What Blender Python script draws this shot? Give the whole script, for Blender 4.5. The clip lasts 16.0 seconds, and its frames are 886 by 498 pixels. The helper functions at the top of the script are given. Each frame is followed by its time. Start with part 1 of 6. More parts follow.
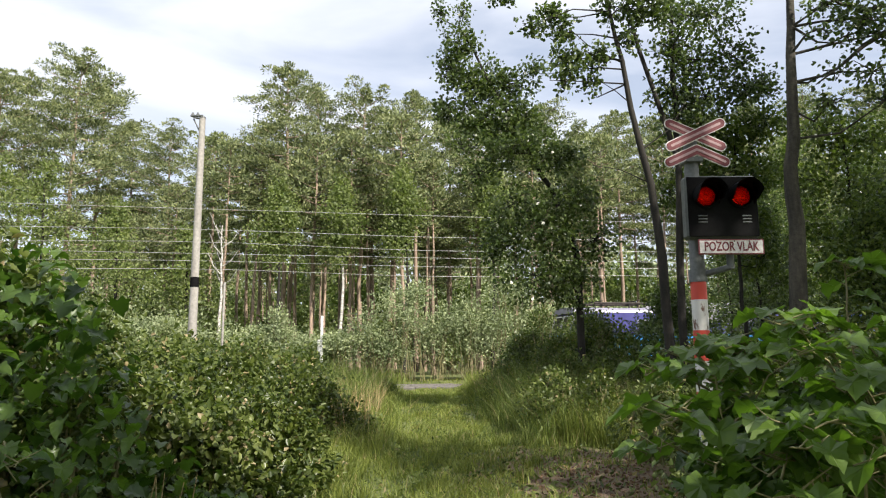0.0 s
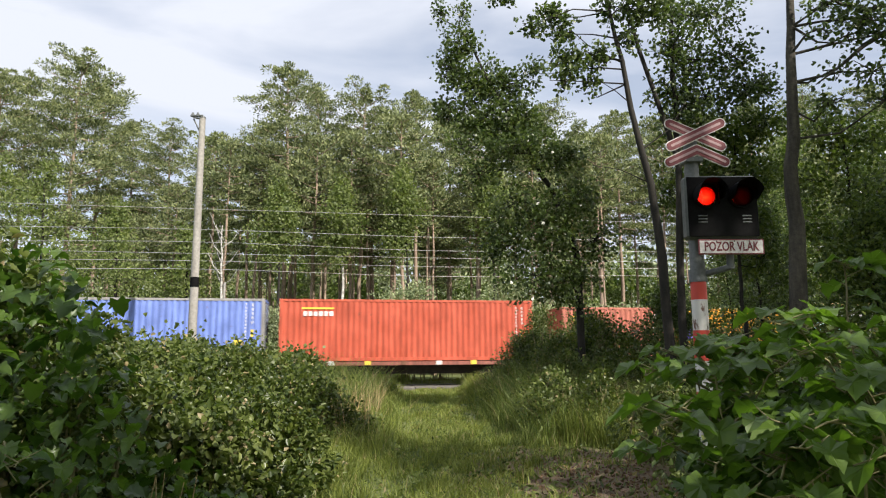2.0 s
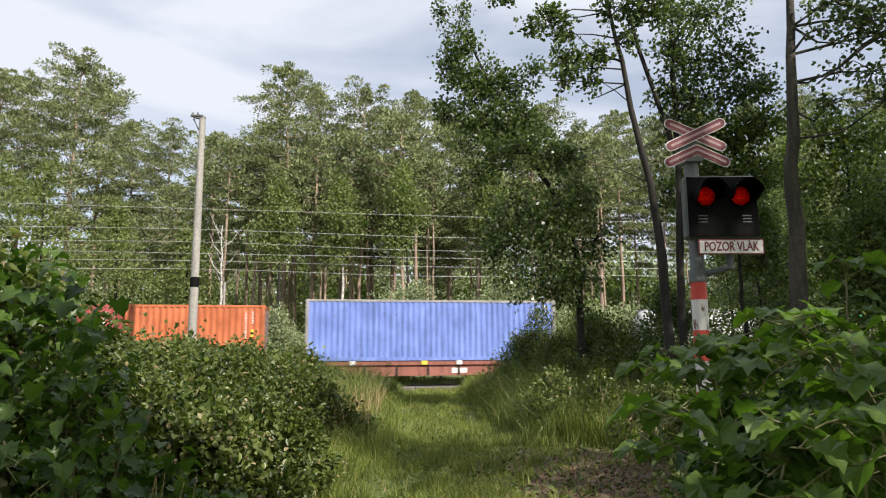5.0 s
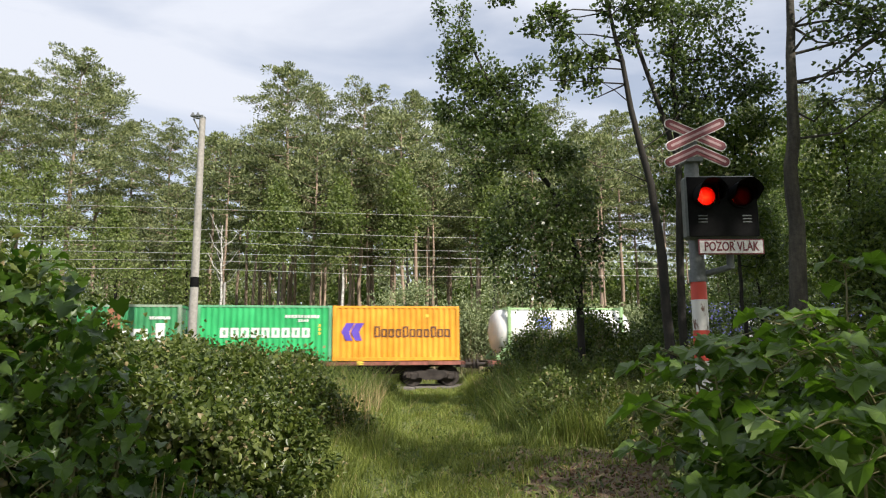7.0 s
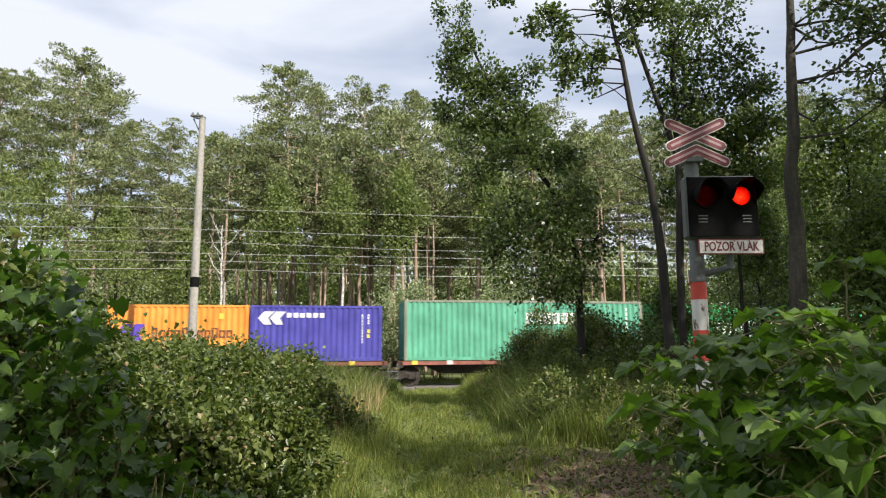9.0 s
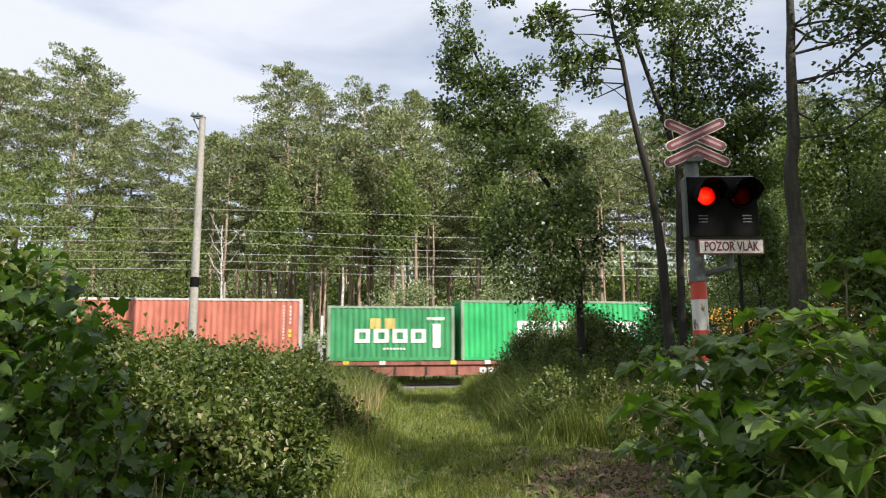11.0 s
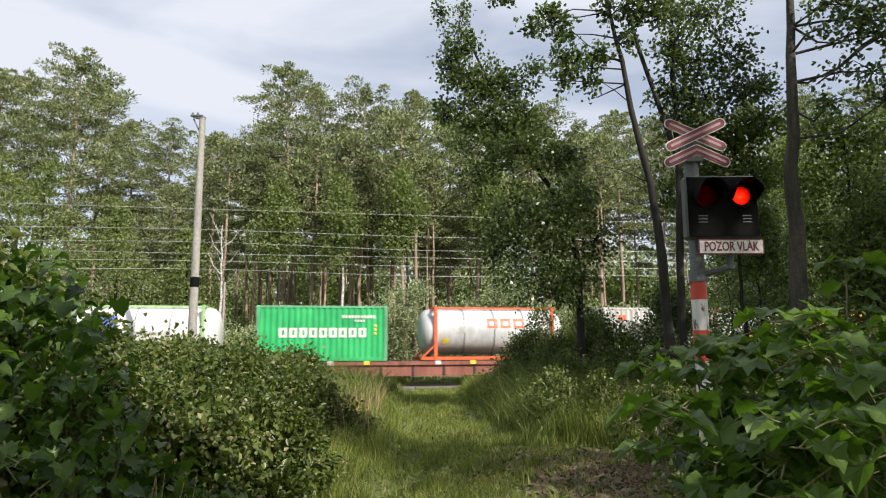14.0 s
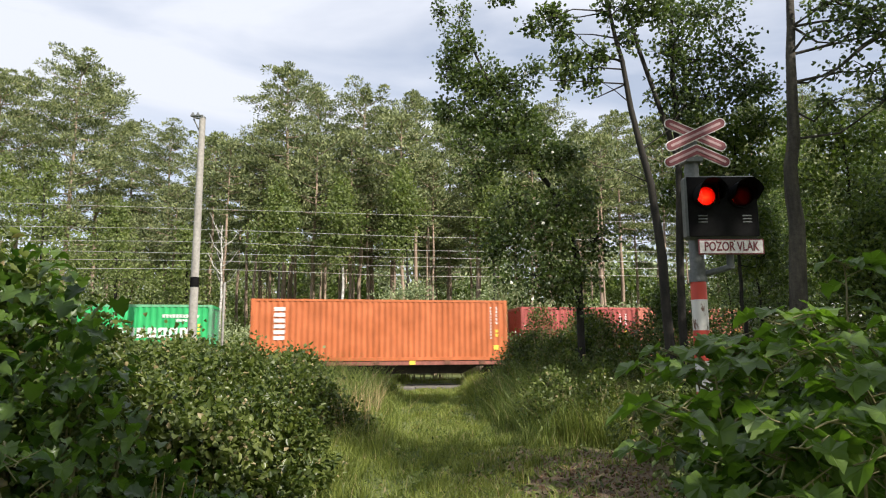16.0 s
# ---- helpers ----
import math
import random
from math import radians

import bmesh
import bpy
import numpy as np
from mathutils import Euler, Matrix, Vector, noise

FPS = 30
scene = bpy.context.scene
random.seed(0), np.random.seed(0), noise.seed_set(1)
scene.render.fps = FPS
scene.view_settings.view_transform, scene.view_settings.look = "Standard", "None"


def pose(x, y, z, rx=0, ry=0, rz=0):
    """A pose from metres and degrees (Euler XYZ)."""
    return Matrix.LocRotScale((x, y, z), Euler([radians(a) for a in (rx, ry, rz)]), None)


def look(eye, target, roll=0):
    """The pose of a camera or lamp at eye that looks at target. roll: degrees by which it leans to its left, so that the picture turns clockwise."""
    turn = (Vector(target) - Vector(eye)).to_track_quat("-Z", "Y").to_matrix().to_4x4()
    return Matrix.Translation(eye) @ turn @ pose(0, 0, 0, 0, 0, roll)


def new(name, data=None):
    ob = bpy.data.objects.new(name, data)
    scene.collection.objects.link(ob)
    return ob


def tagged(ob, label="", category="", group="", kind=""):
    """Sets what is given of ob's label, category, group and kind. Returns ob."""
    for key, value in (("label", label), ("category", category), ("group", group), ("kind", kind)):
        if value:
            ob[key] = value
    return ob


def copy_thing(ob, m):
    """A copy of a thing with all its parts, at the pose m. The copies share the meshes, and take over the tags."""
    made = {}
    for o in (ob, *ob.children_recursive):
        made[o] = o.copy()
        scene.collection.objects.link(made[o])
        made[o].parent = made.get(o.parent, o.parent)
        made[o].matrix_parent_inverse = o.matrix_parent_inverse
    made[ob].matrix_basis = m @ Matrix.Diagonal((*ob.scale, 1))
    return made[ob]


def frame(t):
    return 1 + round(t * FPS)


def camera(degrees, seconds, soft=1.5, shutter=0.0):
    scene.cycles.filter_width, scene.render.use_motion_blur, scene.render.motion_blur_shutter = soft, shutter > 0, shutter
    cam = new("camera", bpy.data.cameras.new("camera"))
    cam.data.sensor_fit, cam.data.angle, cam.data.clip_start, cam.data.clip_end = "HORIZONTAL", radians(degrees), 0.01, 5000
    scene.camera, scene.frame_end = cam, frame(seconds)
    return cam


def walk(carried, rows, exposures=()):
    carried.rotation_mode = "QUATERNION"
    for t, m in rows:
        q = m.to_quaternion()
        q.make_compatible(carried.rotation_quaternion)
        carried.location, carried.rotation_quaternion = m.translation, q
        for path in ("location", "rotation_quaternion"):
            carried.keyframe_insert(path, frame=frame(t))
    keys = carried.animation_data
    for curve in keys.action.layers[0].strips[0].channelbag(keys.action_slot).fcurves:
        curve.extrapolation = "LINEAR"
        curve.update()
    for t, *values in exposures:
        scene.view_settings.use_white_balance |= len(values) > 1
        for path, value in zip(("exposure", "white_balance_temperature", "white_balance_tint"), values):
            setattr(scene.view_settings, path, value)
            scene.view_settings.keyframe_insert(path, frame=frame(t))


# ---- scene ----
CLIP = 16.0
cam = camera(66.3, CLIP, soft=1.15, shutter=0.12)
EYE = (0.0, 0.0, 1.7)
VIEW = look(EYE, (0.0, 10.0, 3.191), roll=-0.3)
walk(cam, [(0.0, VIEW), (CLIP, VIEW)], exposures=[(0.0, 0.78, 6620, 12), (1.0, 0.69, 6620, 12), (1.5, 0.64, 6620, 12), (2.5, 0.55, 6620, 12), (4.0, 0.53, 6620, 12), (7.0, 0.52, 6620, 12), (8.0, 0.48, 6620, 12), (8.5, 0.59, 6620, 12), (9.0, 0.61, 6620, 12), (11.5, 0.59, 6620, 12), (12.5, 0.53, 6620, 12), (13.0, 0.48, 6620, 12), (14.0, 0.47, 6620, 12), (15.0, 0.51, 6620, 12), (15.5, 0.54, 6620, 12), (CLIP, 0.60, 6620, 12)])

# ---- world, sun, exposure ----
SUN_TO = Vector((0.58, -0.66, 0.68)).normalized()
world = bpy.data.worlds.new("sky")
scene.world = world
world.use_nodes = True
wn, wl = world.node_tree.nodes, world.node_tree.links
wn.clear()
w_out = wn.new("ShaderNodeOutputWorld")
w_bg = wn.new("ShaderNodeBackground")
w_sky = wn.new("ShaderNodeTexSky")
w_sky.sky_type = "NISHITA"
w_sky.sun_disc = False
w_sky.sun_elevation = math.asin(SUN_TO.z)
w_sky.sun_rotation = math.atan2(SUN_TO.x, SUN_TO.y)
w_sky.dust_density = 2.0
w_sky.ozone_density = 1.5
w_co = wn.new("ShaderNodeTexCoord")
w_map = wn.new("ShaderNodeMapping")
w_map.inputs["Scale"].default_value = (1.0, 1.0, 3.2)
w_map.inputs["Location"].default_value = (0.35, 0.1, 0.6)
w_n = wn.new("ShaderNodeTexNoise")
w_n.inputs["Scale"].default_value = 1.7
w_n.inputs["Detail"].default_value = 6.0
w_n.inputs["Roughness"].default_value = 0.52
w_n.inputs["Distortion"].default_value = 0.5
w_r = wn.new("ShaderNodeValToRGB")
w_r.color_ramp.elements[0].position = 0.36
w_r.color_ramp.elements[0].color = (0.43, 0.43, 0.43, 1)
w_r.color_ramp.elements[1].position = 0.58
w_r.color_ramp.elements[1].color = (1, 1, 1, 1)
w_m = wn.new("ShaderNodeMix")
w_m.data_type = "RGBA"
w_m.inputs["B"].default_value = (5.5, 5.9, 6.6, 1)
w_bg.inputs["Strength"].default_value = 0.105
wl.new(w_co.outputs["Generated"], w_map.inputs["Vector"])
wl.new(w_map.outputs["Vector"], w_n.inputs["Vector"])
wl.new(w_n.outputs["Fac"], w_r.inputs["Fac"])
wl.new(w_r.outputs["Color"], w_m.inputs["Factor"])
wl.new(w_sky.outputs["Color"], w_m.inputs["A"])
wl.new(w_m.outputs["Result"], w_bg.inputs["Color"])
wl.new(w_bg.outputs["Background"], w_out.inputs["Surface"])
sun_data = bpy.data.lights.new("sun", "SUN")
sun_data.energy = 5.0
sun_data.angle = radians(0.6)
sun_data.color = (1.0, 0.95, 0.86)
sun = new("sun", sun_data)
sun.matrix_world = look(tuple(SUN_TO * 60), (0, 0, 0))

# ---- materials ----


def nodes_of(name):
    m = bpy.data.materials.new(name)
    m.use_nodes = True
    t = m.node_tree
    return m, t, t.nodes["Principled BSDF"], t.nodes["Material Output"]


def noise_node(t, scale, detail=4.0, rough=0.55, coord="Object", stretch=None):
    co = t.nodes.new("ShaderNodeTexCoord")
    n = t.nodes.new("ShaderNodeTexNoise")
    n.inputs["Scale"].default_value = scale
    n.inputs["Detail"].default_value = detail
    n.inputs["Roughness"].default_value = rough
    if stretch:
        mp = t.nodes.new("ShaderNodeMapping")
        mp.inputs["Scale"].default_value = stretch
        t.links.new(co.outputs[coord], mp.inputs["Vector"])
        t.links.new(mp.outputs["Vector"], n.inputs["Vector"])
    else:
        t.links.new(co.outputs[coord], n.inputs["Vector"])
    return n


def ramp(t, src, p0, c0, p1, c1):
    r = t.nodes.new("ShaderNodeValToRGB")
    r.color_ramp.elements[0].position, r.color_ramp.elements[1].position = p0, p1
    r.color_ramp.elements[0].color, r.color_ramp.elements[1].color = (*c0, 1), (*c1, 1)
    t.links.new(src, r.inputs["Fac"])
    return r.outputs["Color"]


def mix(t, fac, a, b, mode="MIX"):
    m = t.nodes.new("ShaderNodeMix")
    m.data_type, m.blend_type = "RGBA", mode
    for key, val in (("Factor", fac), ("A", a), ("B", b)):
        if isinstance(val, (int, float)):
            m.inputs[key].default_value = val
        elif isinstance(val, tuple):
            m.inputs[key].default_value = (*val, 1)
        else:
            t.links.new(val, m.inputs[key])
    return m.outputs["Result"]


def bump(t, bsdf, src, strength, dist):
    b = t.nodes.new("ShaderNodeBump")
    b.inputs["Strength"].default_value, b.inputs["Distance"].default_value = strength, dist
    t.links.new(src, b.inputs["Height"])
    t.links.new(b.outputs["Normal"], bsdf.inputs["Normal"])


def surface(name, dark, light, scale, rough=0.7, metal=0.0, grain=None, stretch=None, relief=0.3, dist=0.01):
    """A surface with broad stains and fine grain between two colours."""
    m, t, b, o = nodes_of(name)
    n1 = noise_node(t, scale, 5, 0.6, stretch=stretch)
    n2 = noise_node(t, grain or scale * 9, 3, 0.6)
    c = ramp(t, n1.outputs["Fac"], 0.3, dark, 0.7, light)
    g = ramp(t, n2.outputs["Fac"], 0.3, (0.72, 0.72, 0.72), 0.75, (1.12, 1.12, 1.12))
    t.links.new(mix(t, 1.0, c, g, "MULTIPLY"), b.inputs["Base Color"])
    b.inputs["Roughness"].default_value, b.inputs["Metallic"].default_value = rough, metal
    bump(t, b, n2.outputs["Fac"], relief, dist)
    return m


def foliage(name, dark, light, glow, rough=0.5, share=0.4, dry=None):
    """Leaves: each one its own shade, with light that passes through."""
    m, t, b, o = nodes_of(name)
    geo = t.nodes.new("ShaderNodeNewGeometry")
    n = noise_node(t, 0.9, 3)
    c = ramp(t, geo.outputs["Random Per Island"], 0.0, dark, 1.0, light)
    v = ramp(t, n.outputs["Fac"], 0.3, (0.7, 0.75, 0.7), 0.72, (1.2, 1.15, 1.05))
    c = mix(t, 1.0, c, v, "MULTIPLY")
    if dry:
        r = t.nodes.new("ShaderNodeMath")
        r.operation = "GREATER_THAN"
        r.inputs[1].default_value = dry[0]
        t.links.new(geo.outputs["Random Per Island"], r.inputs[0])
        c = mix(t, r.outputs["Value"], c, dry[1])
    t.links.new(c, b.inputs["Base Color"])
    b.inputs["Roughness"].default_value = rough
    b.inputs["Specular IOR Level"].default_value = 0.4
    tr = t.nodes.new("ShaderNodeBsdfTranslucent")
    t.links.new(mix(t, 1.0, c, glow, "MULTIPLY"), tr.inputs["Color"])
    ms = t.nodes.new("ShaderNodeMixShader")
    ms.inputs["Fac"].default_value = share
    t.links.new(b.outputs["BSDF"], ms.inputs[1])
    t.links.new(tr.outputs["BSDF"], ms.inputs[2])
    t.links.new(ms.outputs["Shader"], o.inputs["Surface"])
    return m


def paint(name, colour, rough=0.45, rust=0.62, grime=0.35):
    """Weathered steel paint: faded patches, streaks that run down, rust specks."""
    m, t, b, o = nodes_of(name)
    fade = noise_node(t, 0.8, 4)
    streak = noise_node(t, 1.0, 5, 0.65, stretch=(6.0, 6.0, 0.7))
    speck = noise_node(t, 5.0, 8, 0.7, stretch=(1.6, 1.6, 0.6))
    lo = tuple(x * 0.8 for x in colour)
    hi = tuple(min(1.0, x * 1.12 + 0.02) for x in colour)
    c = ramp(t, fade.outputs["Fac"], 0.3, lo, 0.7, hi)
    s = ramp(t, streak.outputs["Fac"], 0.35, (1 - grime, 1 - grime, 1 - grime), 0.6, (1, 1, 1))
    c = mix(t, 1.0, c, s, "MULTIPLY")
    k = ramp(t, speck.outputs["Fac"], rust, (0, 0, 0), rust + 0.05, (1, 1, 1))
    c = mix(t, k, c, (0.13, 0.06, 0.035))
    t.links.new(c, b.inputs["Base Color"])
    b.inputs["Roughness"].default_value = rough
    bump(t, b, fade.outputs["Fac"], 0.08, 0.02)
    return m


def glowing(name, colour, strength):
    """A lit lamp disc: brightest at its core, broken by the lens's facets."""
    m, t, b, o = nodes_of(name)
    b.inputs["Base Color"].default_value = (*colour, 1)
    co = t.nodes.new("ShaderNodeTexCoord")
    mp = t.nodes.new("ShaderNodeMapping")
    mp.inputs["Scale"].default_value = (8.0, 8.0, 8.0)
    mp.inputs["Location"].default_value = (0.1, 0.0, 0.14)
    gr = t.nodes.new("ShaderNodeTexGradient")
    gr.gradient_type = "SPHERICAL"
    t.links.new(co.outputs["Object"], mp.inputs["Vector"])
    t.links.new(mp.outputs["Vector"], gr.inputs["Vector"])
    vo = t.nodes.new("ShaderNodeTexVoronoi")
    vo.inputs["Scale"].default_value = 38.0
    t.links.new(co.outputs["Object"], vo.inputs["Vector"])
    core = ramp(t, gr.outputs["Fac"], 0.1, (0.35, 0.35, 0.35), 0.9, (1.5, 1.5, 1.5))
    facet = ramp(t, vo.outputs["Distance"], 0.1, (1.25, 1.25, 1.25), 0.6, (0.55, 0.55, 0.55))
    level = mix(t, 1.0, core, facet, "MULTIPLY")
    mu = t.nodes.new("ShaderNodeMath")
    mu.operation = "MULTIPLY"
    mu.inputs[1].default_value = strength
    t.links.new(level, mu.inputs[0])
    t.links.new(mu.outputs["Value"], b.inputs["Emission Strength"])
    t.links.new(ramp(t, gr.outputs["Fac"], 0.3, colour, 1.0, (1.0, 0.17, 0.05)), b.inputs["Emission Color"])
    return m


PINE_LEAF = foliage("pine_needles", (0.062, 0.090, 0.045), (0.345, 0.38, 0.195), (1.0, 1.08, 0.6), 0.6, 0.32)
# lane foliage painted darker to carry the shade of neighbouring trees
SHADED_LEAF = foliage("shaded_leaves", (0.034, 0.058, 0.022), (0.13, 0.17, 0.065), (1.3, 1.5, 0.65), 0.3, 0.40)
BROAD_LEAF = foliage("broad_leaves", (0.035, 0.065, 0.018), (0.15, 0.195, 0.05), (1.3, 1.5, 0.6), 0.42, 0.40)
BRIGHT_LEAF = foliage("bright_leaves", (0.10, 0.14, 0.05), (0.25, 0.295, 0.115), (1.2, 1.4, 0.55), 0.5, 0.42)
SALLOW_LEAF = foliage("sallow_leaves", (0.17, 0.22, 0.12), (0.38, 0.43, 0.26), (1.0, 1.1, 0.6), 0.6, 0.3)
BRAMBLE_LEAF = foliage("bramble_leaves", (0.030, 0.052, 0.015), (0.135, 0.168, 0.04), (1.25, 1.45, 0.5), 0.36, 0.36, (0.975, (0.33, 0.26, 0.14)))
NETTLE_LEAF = foliage("nettle_leaves", (0.05, 0.078, 0.022), (0.18, 0.215, 0.065), (1.1, 1.35, 0.5), 0.5, 0.36, (0.96, (0.33, 0.27, 0.15)))
MAPLE_LEAF = foliage("maple_leaves", (0.028, 0.064, 0.014), (0.12, 0.195, 0.04), (1.2, 1.5, 0.42), 0.34, 0.42)
GRASS = foliage("grass_blades", (0.10, 0.143, 0.032), (0.28, 0.318, 0.082), (1.15, 1.2, 0.5), 0.55, 0.38, (0.965, (0.38, 0.31, 0.16)))
BANK_GRASS = foliage("bank_grass_blades", (0.075, 0.115, 0.03), (0.25, 0.30, 0.085), (1.1, 1.25, 0.5), 0.5, 0.36, (0.95, (0.36, 0.30, 0.16)))
DRY = foliage("dry_stalks", (0.28, 0.20, 0.10), (0.45, 0.36, 0.20), (1, 1, 0.8), 0.7, 0.15)
LITTER = foliage("fallen_leaves", (0.07, 0.04, 0.025), (0.22, 0.14, 0.08), (1, 0.9, 0.7), 0.8, 0.1)
PINE_BARK = surface("pine_bark", (0.16, 0.12, 0.09), (0.46, 0.34, 0.25), 1.2, 0.9, stretch=(5, 5, 0.8), relief=0.8)
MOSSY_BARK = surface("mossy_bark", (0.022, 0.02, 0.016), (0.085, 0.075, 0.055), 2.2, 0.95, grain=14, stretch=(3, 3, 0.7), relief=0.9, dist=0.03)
# near-black bark: the shade on the lane's trunks is put into its colour
SHADED_BARK = surface("shaded_bark", (0.009, 0.008, 0.0065), (0.034, 0.029, 0.022), 2.0, 0.95, stretch=(4, 4, 0.8), relief=0.8)
BIRCH_BARK = surface("birch_bark", (0.20, 0.18, 0.16), (0.75, 0.73, 0.68), 2.5, 0.8, stretch=(1, 1, 4))
STEM = surface("green_stem", (0.12, 0.10, 0.045), (0.30, 0.28, 0.13), 3.0, 0.7)
CONCRETE = surface("concrete", (0.24, 0.225, 0.20), (0.38, 0.365, 0.33), 1.2, 0.85, stretch=(3, 3, 0.5))
GALV = surface("galvanised_steel", (0.10, 0.11, 0.11), (0.19, 0.20, 0.20), 3, 0.6, 0.3)
BLACK = surface("black_enamel", (0.004, 0.004, 0.0045), (0.010, 0.010, 0.010), 4, 0.7, relief=0.05)
BLACK.node_tree.nodes["Principled BSDF"].inputs["Specular IOR Level"].default_value = 0.06
HOUSING = surface("grey_housing", (0.07, 0.08, 0.075), (0.12, 0.13, 0.12), 4, 0.6)
SIGN_WHITE = surface("white_sheet", (0.66, 0.64, 0.62), (0.80, 0.78, 0.76), 3, 0.5, relief=0.05)
SIGN_PINK = surface("pale_pink_sheet", (0.40, 0.25, 0.25), (0.50, 0.33, 0.33), 4, 0.5, relief=0.05)
SIGN_RED = surface("faded_red_sheet", (0.15, 0.026, 0.033), (0.22, 0.045, 0.053), 4, 0.5, relief=0.05)
BAND_RED = paint("red_band", (0.62, 0.055, 0.03), 0.5, 0.66, 0.2)
BAND_WHITE = paint("white_band", (0.72, 0.71, 0.67), 0.5, 0.58, 0.25)
RUST = surface("rusty_steel", (0.12, 0.055, 0.035), (0.26, 0.12, 0.075), 3, 0.8, 0.2)
# dirty steel, its colour lowered further for the shadow under the containers
DARK_STEEL = surface("dirty_shaded_steel", (0.02, 0.016, 0.014), (0.06, 0.048, 0.04), 4, 0.75, 0.3)
RAIL_TOP = surface("worn_rail", (0.16, 0.13, 0.11), (0.34, 0.31, 0.28), 4, 0.5, 0.6)
SLEEPER = surface("sleeper_concrete", (0.10, 0.09, 0.08), (0.20, 0.185, 0.165), 3, 0.9)
BALLAST = surface("ballast_stone", (0.14, 0.12, 0.10), (0.32, 0.29, 0.25), 2, 0.9, grain=25, relief=1.0, dist=0.04)
WAGON_RED = paint("oxide_wagon_paint", (0.27, 0.085, 0.06), 0.6, 0.6, 0.35)
WIRE = surface("weathered_wire", (0.42, 0.42, 0.40), (0.55, 0.55, 0.52), 1, 0.5, 0.4)
GLASS = surface("dark_window_glass", (0.012, 0.014, 0.016), (0.03, 0.034, 0.036), 2, 0.08, relief=0.0)
WHITE_PAINT = paint("white_marking", (0.66, 0.66, 0.64), 0.5, 0.72, 0.12)
YELLOW_PAINT = paint("yellow_marking", (0.75, 0.55, 0.06), 0.5, 0.75, 0.1)

# ---- building helpers ----


def mesh_np(name, verts, faces, mat, smooth=False):
    """A mesh from arrays of vertices and of equal faces."""
    me = bpy.data.meshes.new(name)
    verts, faces = np.asarray(verts, dtype=np.float32), np.asarray(faces, dtype=np.int32)
    n, k = faces.shape
    me.vertices.add(len(verts))
    me.vertices.foreach_set("co", verts.ravel())
    me.loops.add(n * k)
    me.loops.foreach_set("vertex_index", faces.ravel())
    me.polygons.add(n)
    me.polygons.foreach_set("loop_start", np.arange(0, n * k, k, dtype=np.int32))
    me.polygons.foreach_set("loop_total", np.full(n, k, dtype=np.int32))
    me.update(calc_edges=True)
    me.materials.append(mat)
    if smooth:
        me.polygons.foreach_set("use_smooth", np.ones(n, dtype=bool))
    return me


def mesh_bm(name, bm, mat, smooth=False):
    me = bpy.data.meshes.new(name)
    bmesh.ops.recalc_face_normals(bm, faces=bm.faces)
    if smooth:
        for e in bm.edges:
            if len(e.link_faces) == 2 and e.calc_face_angle(0.0) > 0.7:
                e.smooth = False
    bm.to_mesh(me)
    bm.free()
    me.materials.append(mat)
    if smooth:
        me.polygons.foreach_set("use_smooth", np.ones(len(me.polygons), dtype=bool))
    return me


def link(name, me, parent=None, m=None, label=""):
    ob = new(name, me)
    if parent:
        ob.parent = parent
    if m is not None:
        ob.matrix_basis = m
    return tagged(ob, label)


def part(name, bm, material, parent, label="", smooth=False, m=None):
    return link(name, mesh_bm(name, bm, material, smooth), parent, m, label)


def box(bm, x0, x1, y0, y1, z0, z1, bevel=0.0):
    r = bmesh.ops.create_cube(bm, size=1.0, matrix=Matrix.Translation(((x0 + x1) / 2, (y0 + y1) / 2, (z0 + z1) / 2)) @ Matrix.Diagonal((x1 - x0, y1 - y0, z1 - z0, 1)))
    if bevel:
        es = list({e for v in r["verts"] for e in v.link_edges})
        bmesh.ops.bevel(bm, geom=es, offset=bevel, segments=1, affect="EDGES")
    return bm


def boxes(*rows, bevel=0.0):
    bm = bmesh.new()
    for r in rows:
        box(bm, *r, bevel=bevel)
    return bm


def rod(bm, a, b, r0, r1=None, n=12):
    a, b = Vector(a), Vector(b)
    d = b - a
    m = Matrix.Translation((a + b) / 2) @ d.to_track_quat("Z", "Y").to_matrix().to_4x4()
    bmesh.ops.create_cone(bm, cap_ends=True, segments=n, radius1=r0, radius2=r0 if r1 is None else r1, depth=d.length, matrix=m)
    return bm


def rods(*rows, n=12):
    bm = bmesh.new()
    for r in rows:
        rod(bm, *r, n=n)
    return bm


def plate(bm, pts, y0, y1):
    """A plate cut to an outline in x and z, from y0 to y1."""
    a = [bm.verts.new((x, y0, z)) for x, z in pts]
    b = [bm.verts.new((x, y1, z)) for x, z in pts]
    n = len(pts)
    bm.faces.new(a)
    bm.faces.new(b[::-1])
    for i in range(n):
        bm.faces.new((a[i], b[i], b[(i + 1) % n], a[(i + 1) % n]))
    return bm


def thing(name, m, label, category, group="", kind=""):
    ob = new(name)
    ob.empty_display_size = 0.2
    ob.matrix_basis = m
    return tagged(ob, label, category, group, kind)


def text_mesh(words, size, mat, depth=0.002):
    cu = bpy.data.curves.new("lettering", "FONT")
    cu.offset = size * 0.022
    cu.body, cu.size, cu.extrude, cu.align_x, cu.align_y = words, size, depth, "CENTER", "CENTER"
    ob = bpy.data.objects.new("lettering", cu)
    scene.collection.objects.link(ob)
    dg = bpy.context.evaluated_depsgraph_get()
    me = bpy.data.meshes.new_from_object(ob.evaluated_get(dg))
    bpy.data.objects.remove(ob)
    me.materials.clear()
    me.materials.append(mat)
    return me


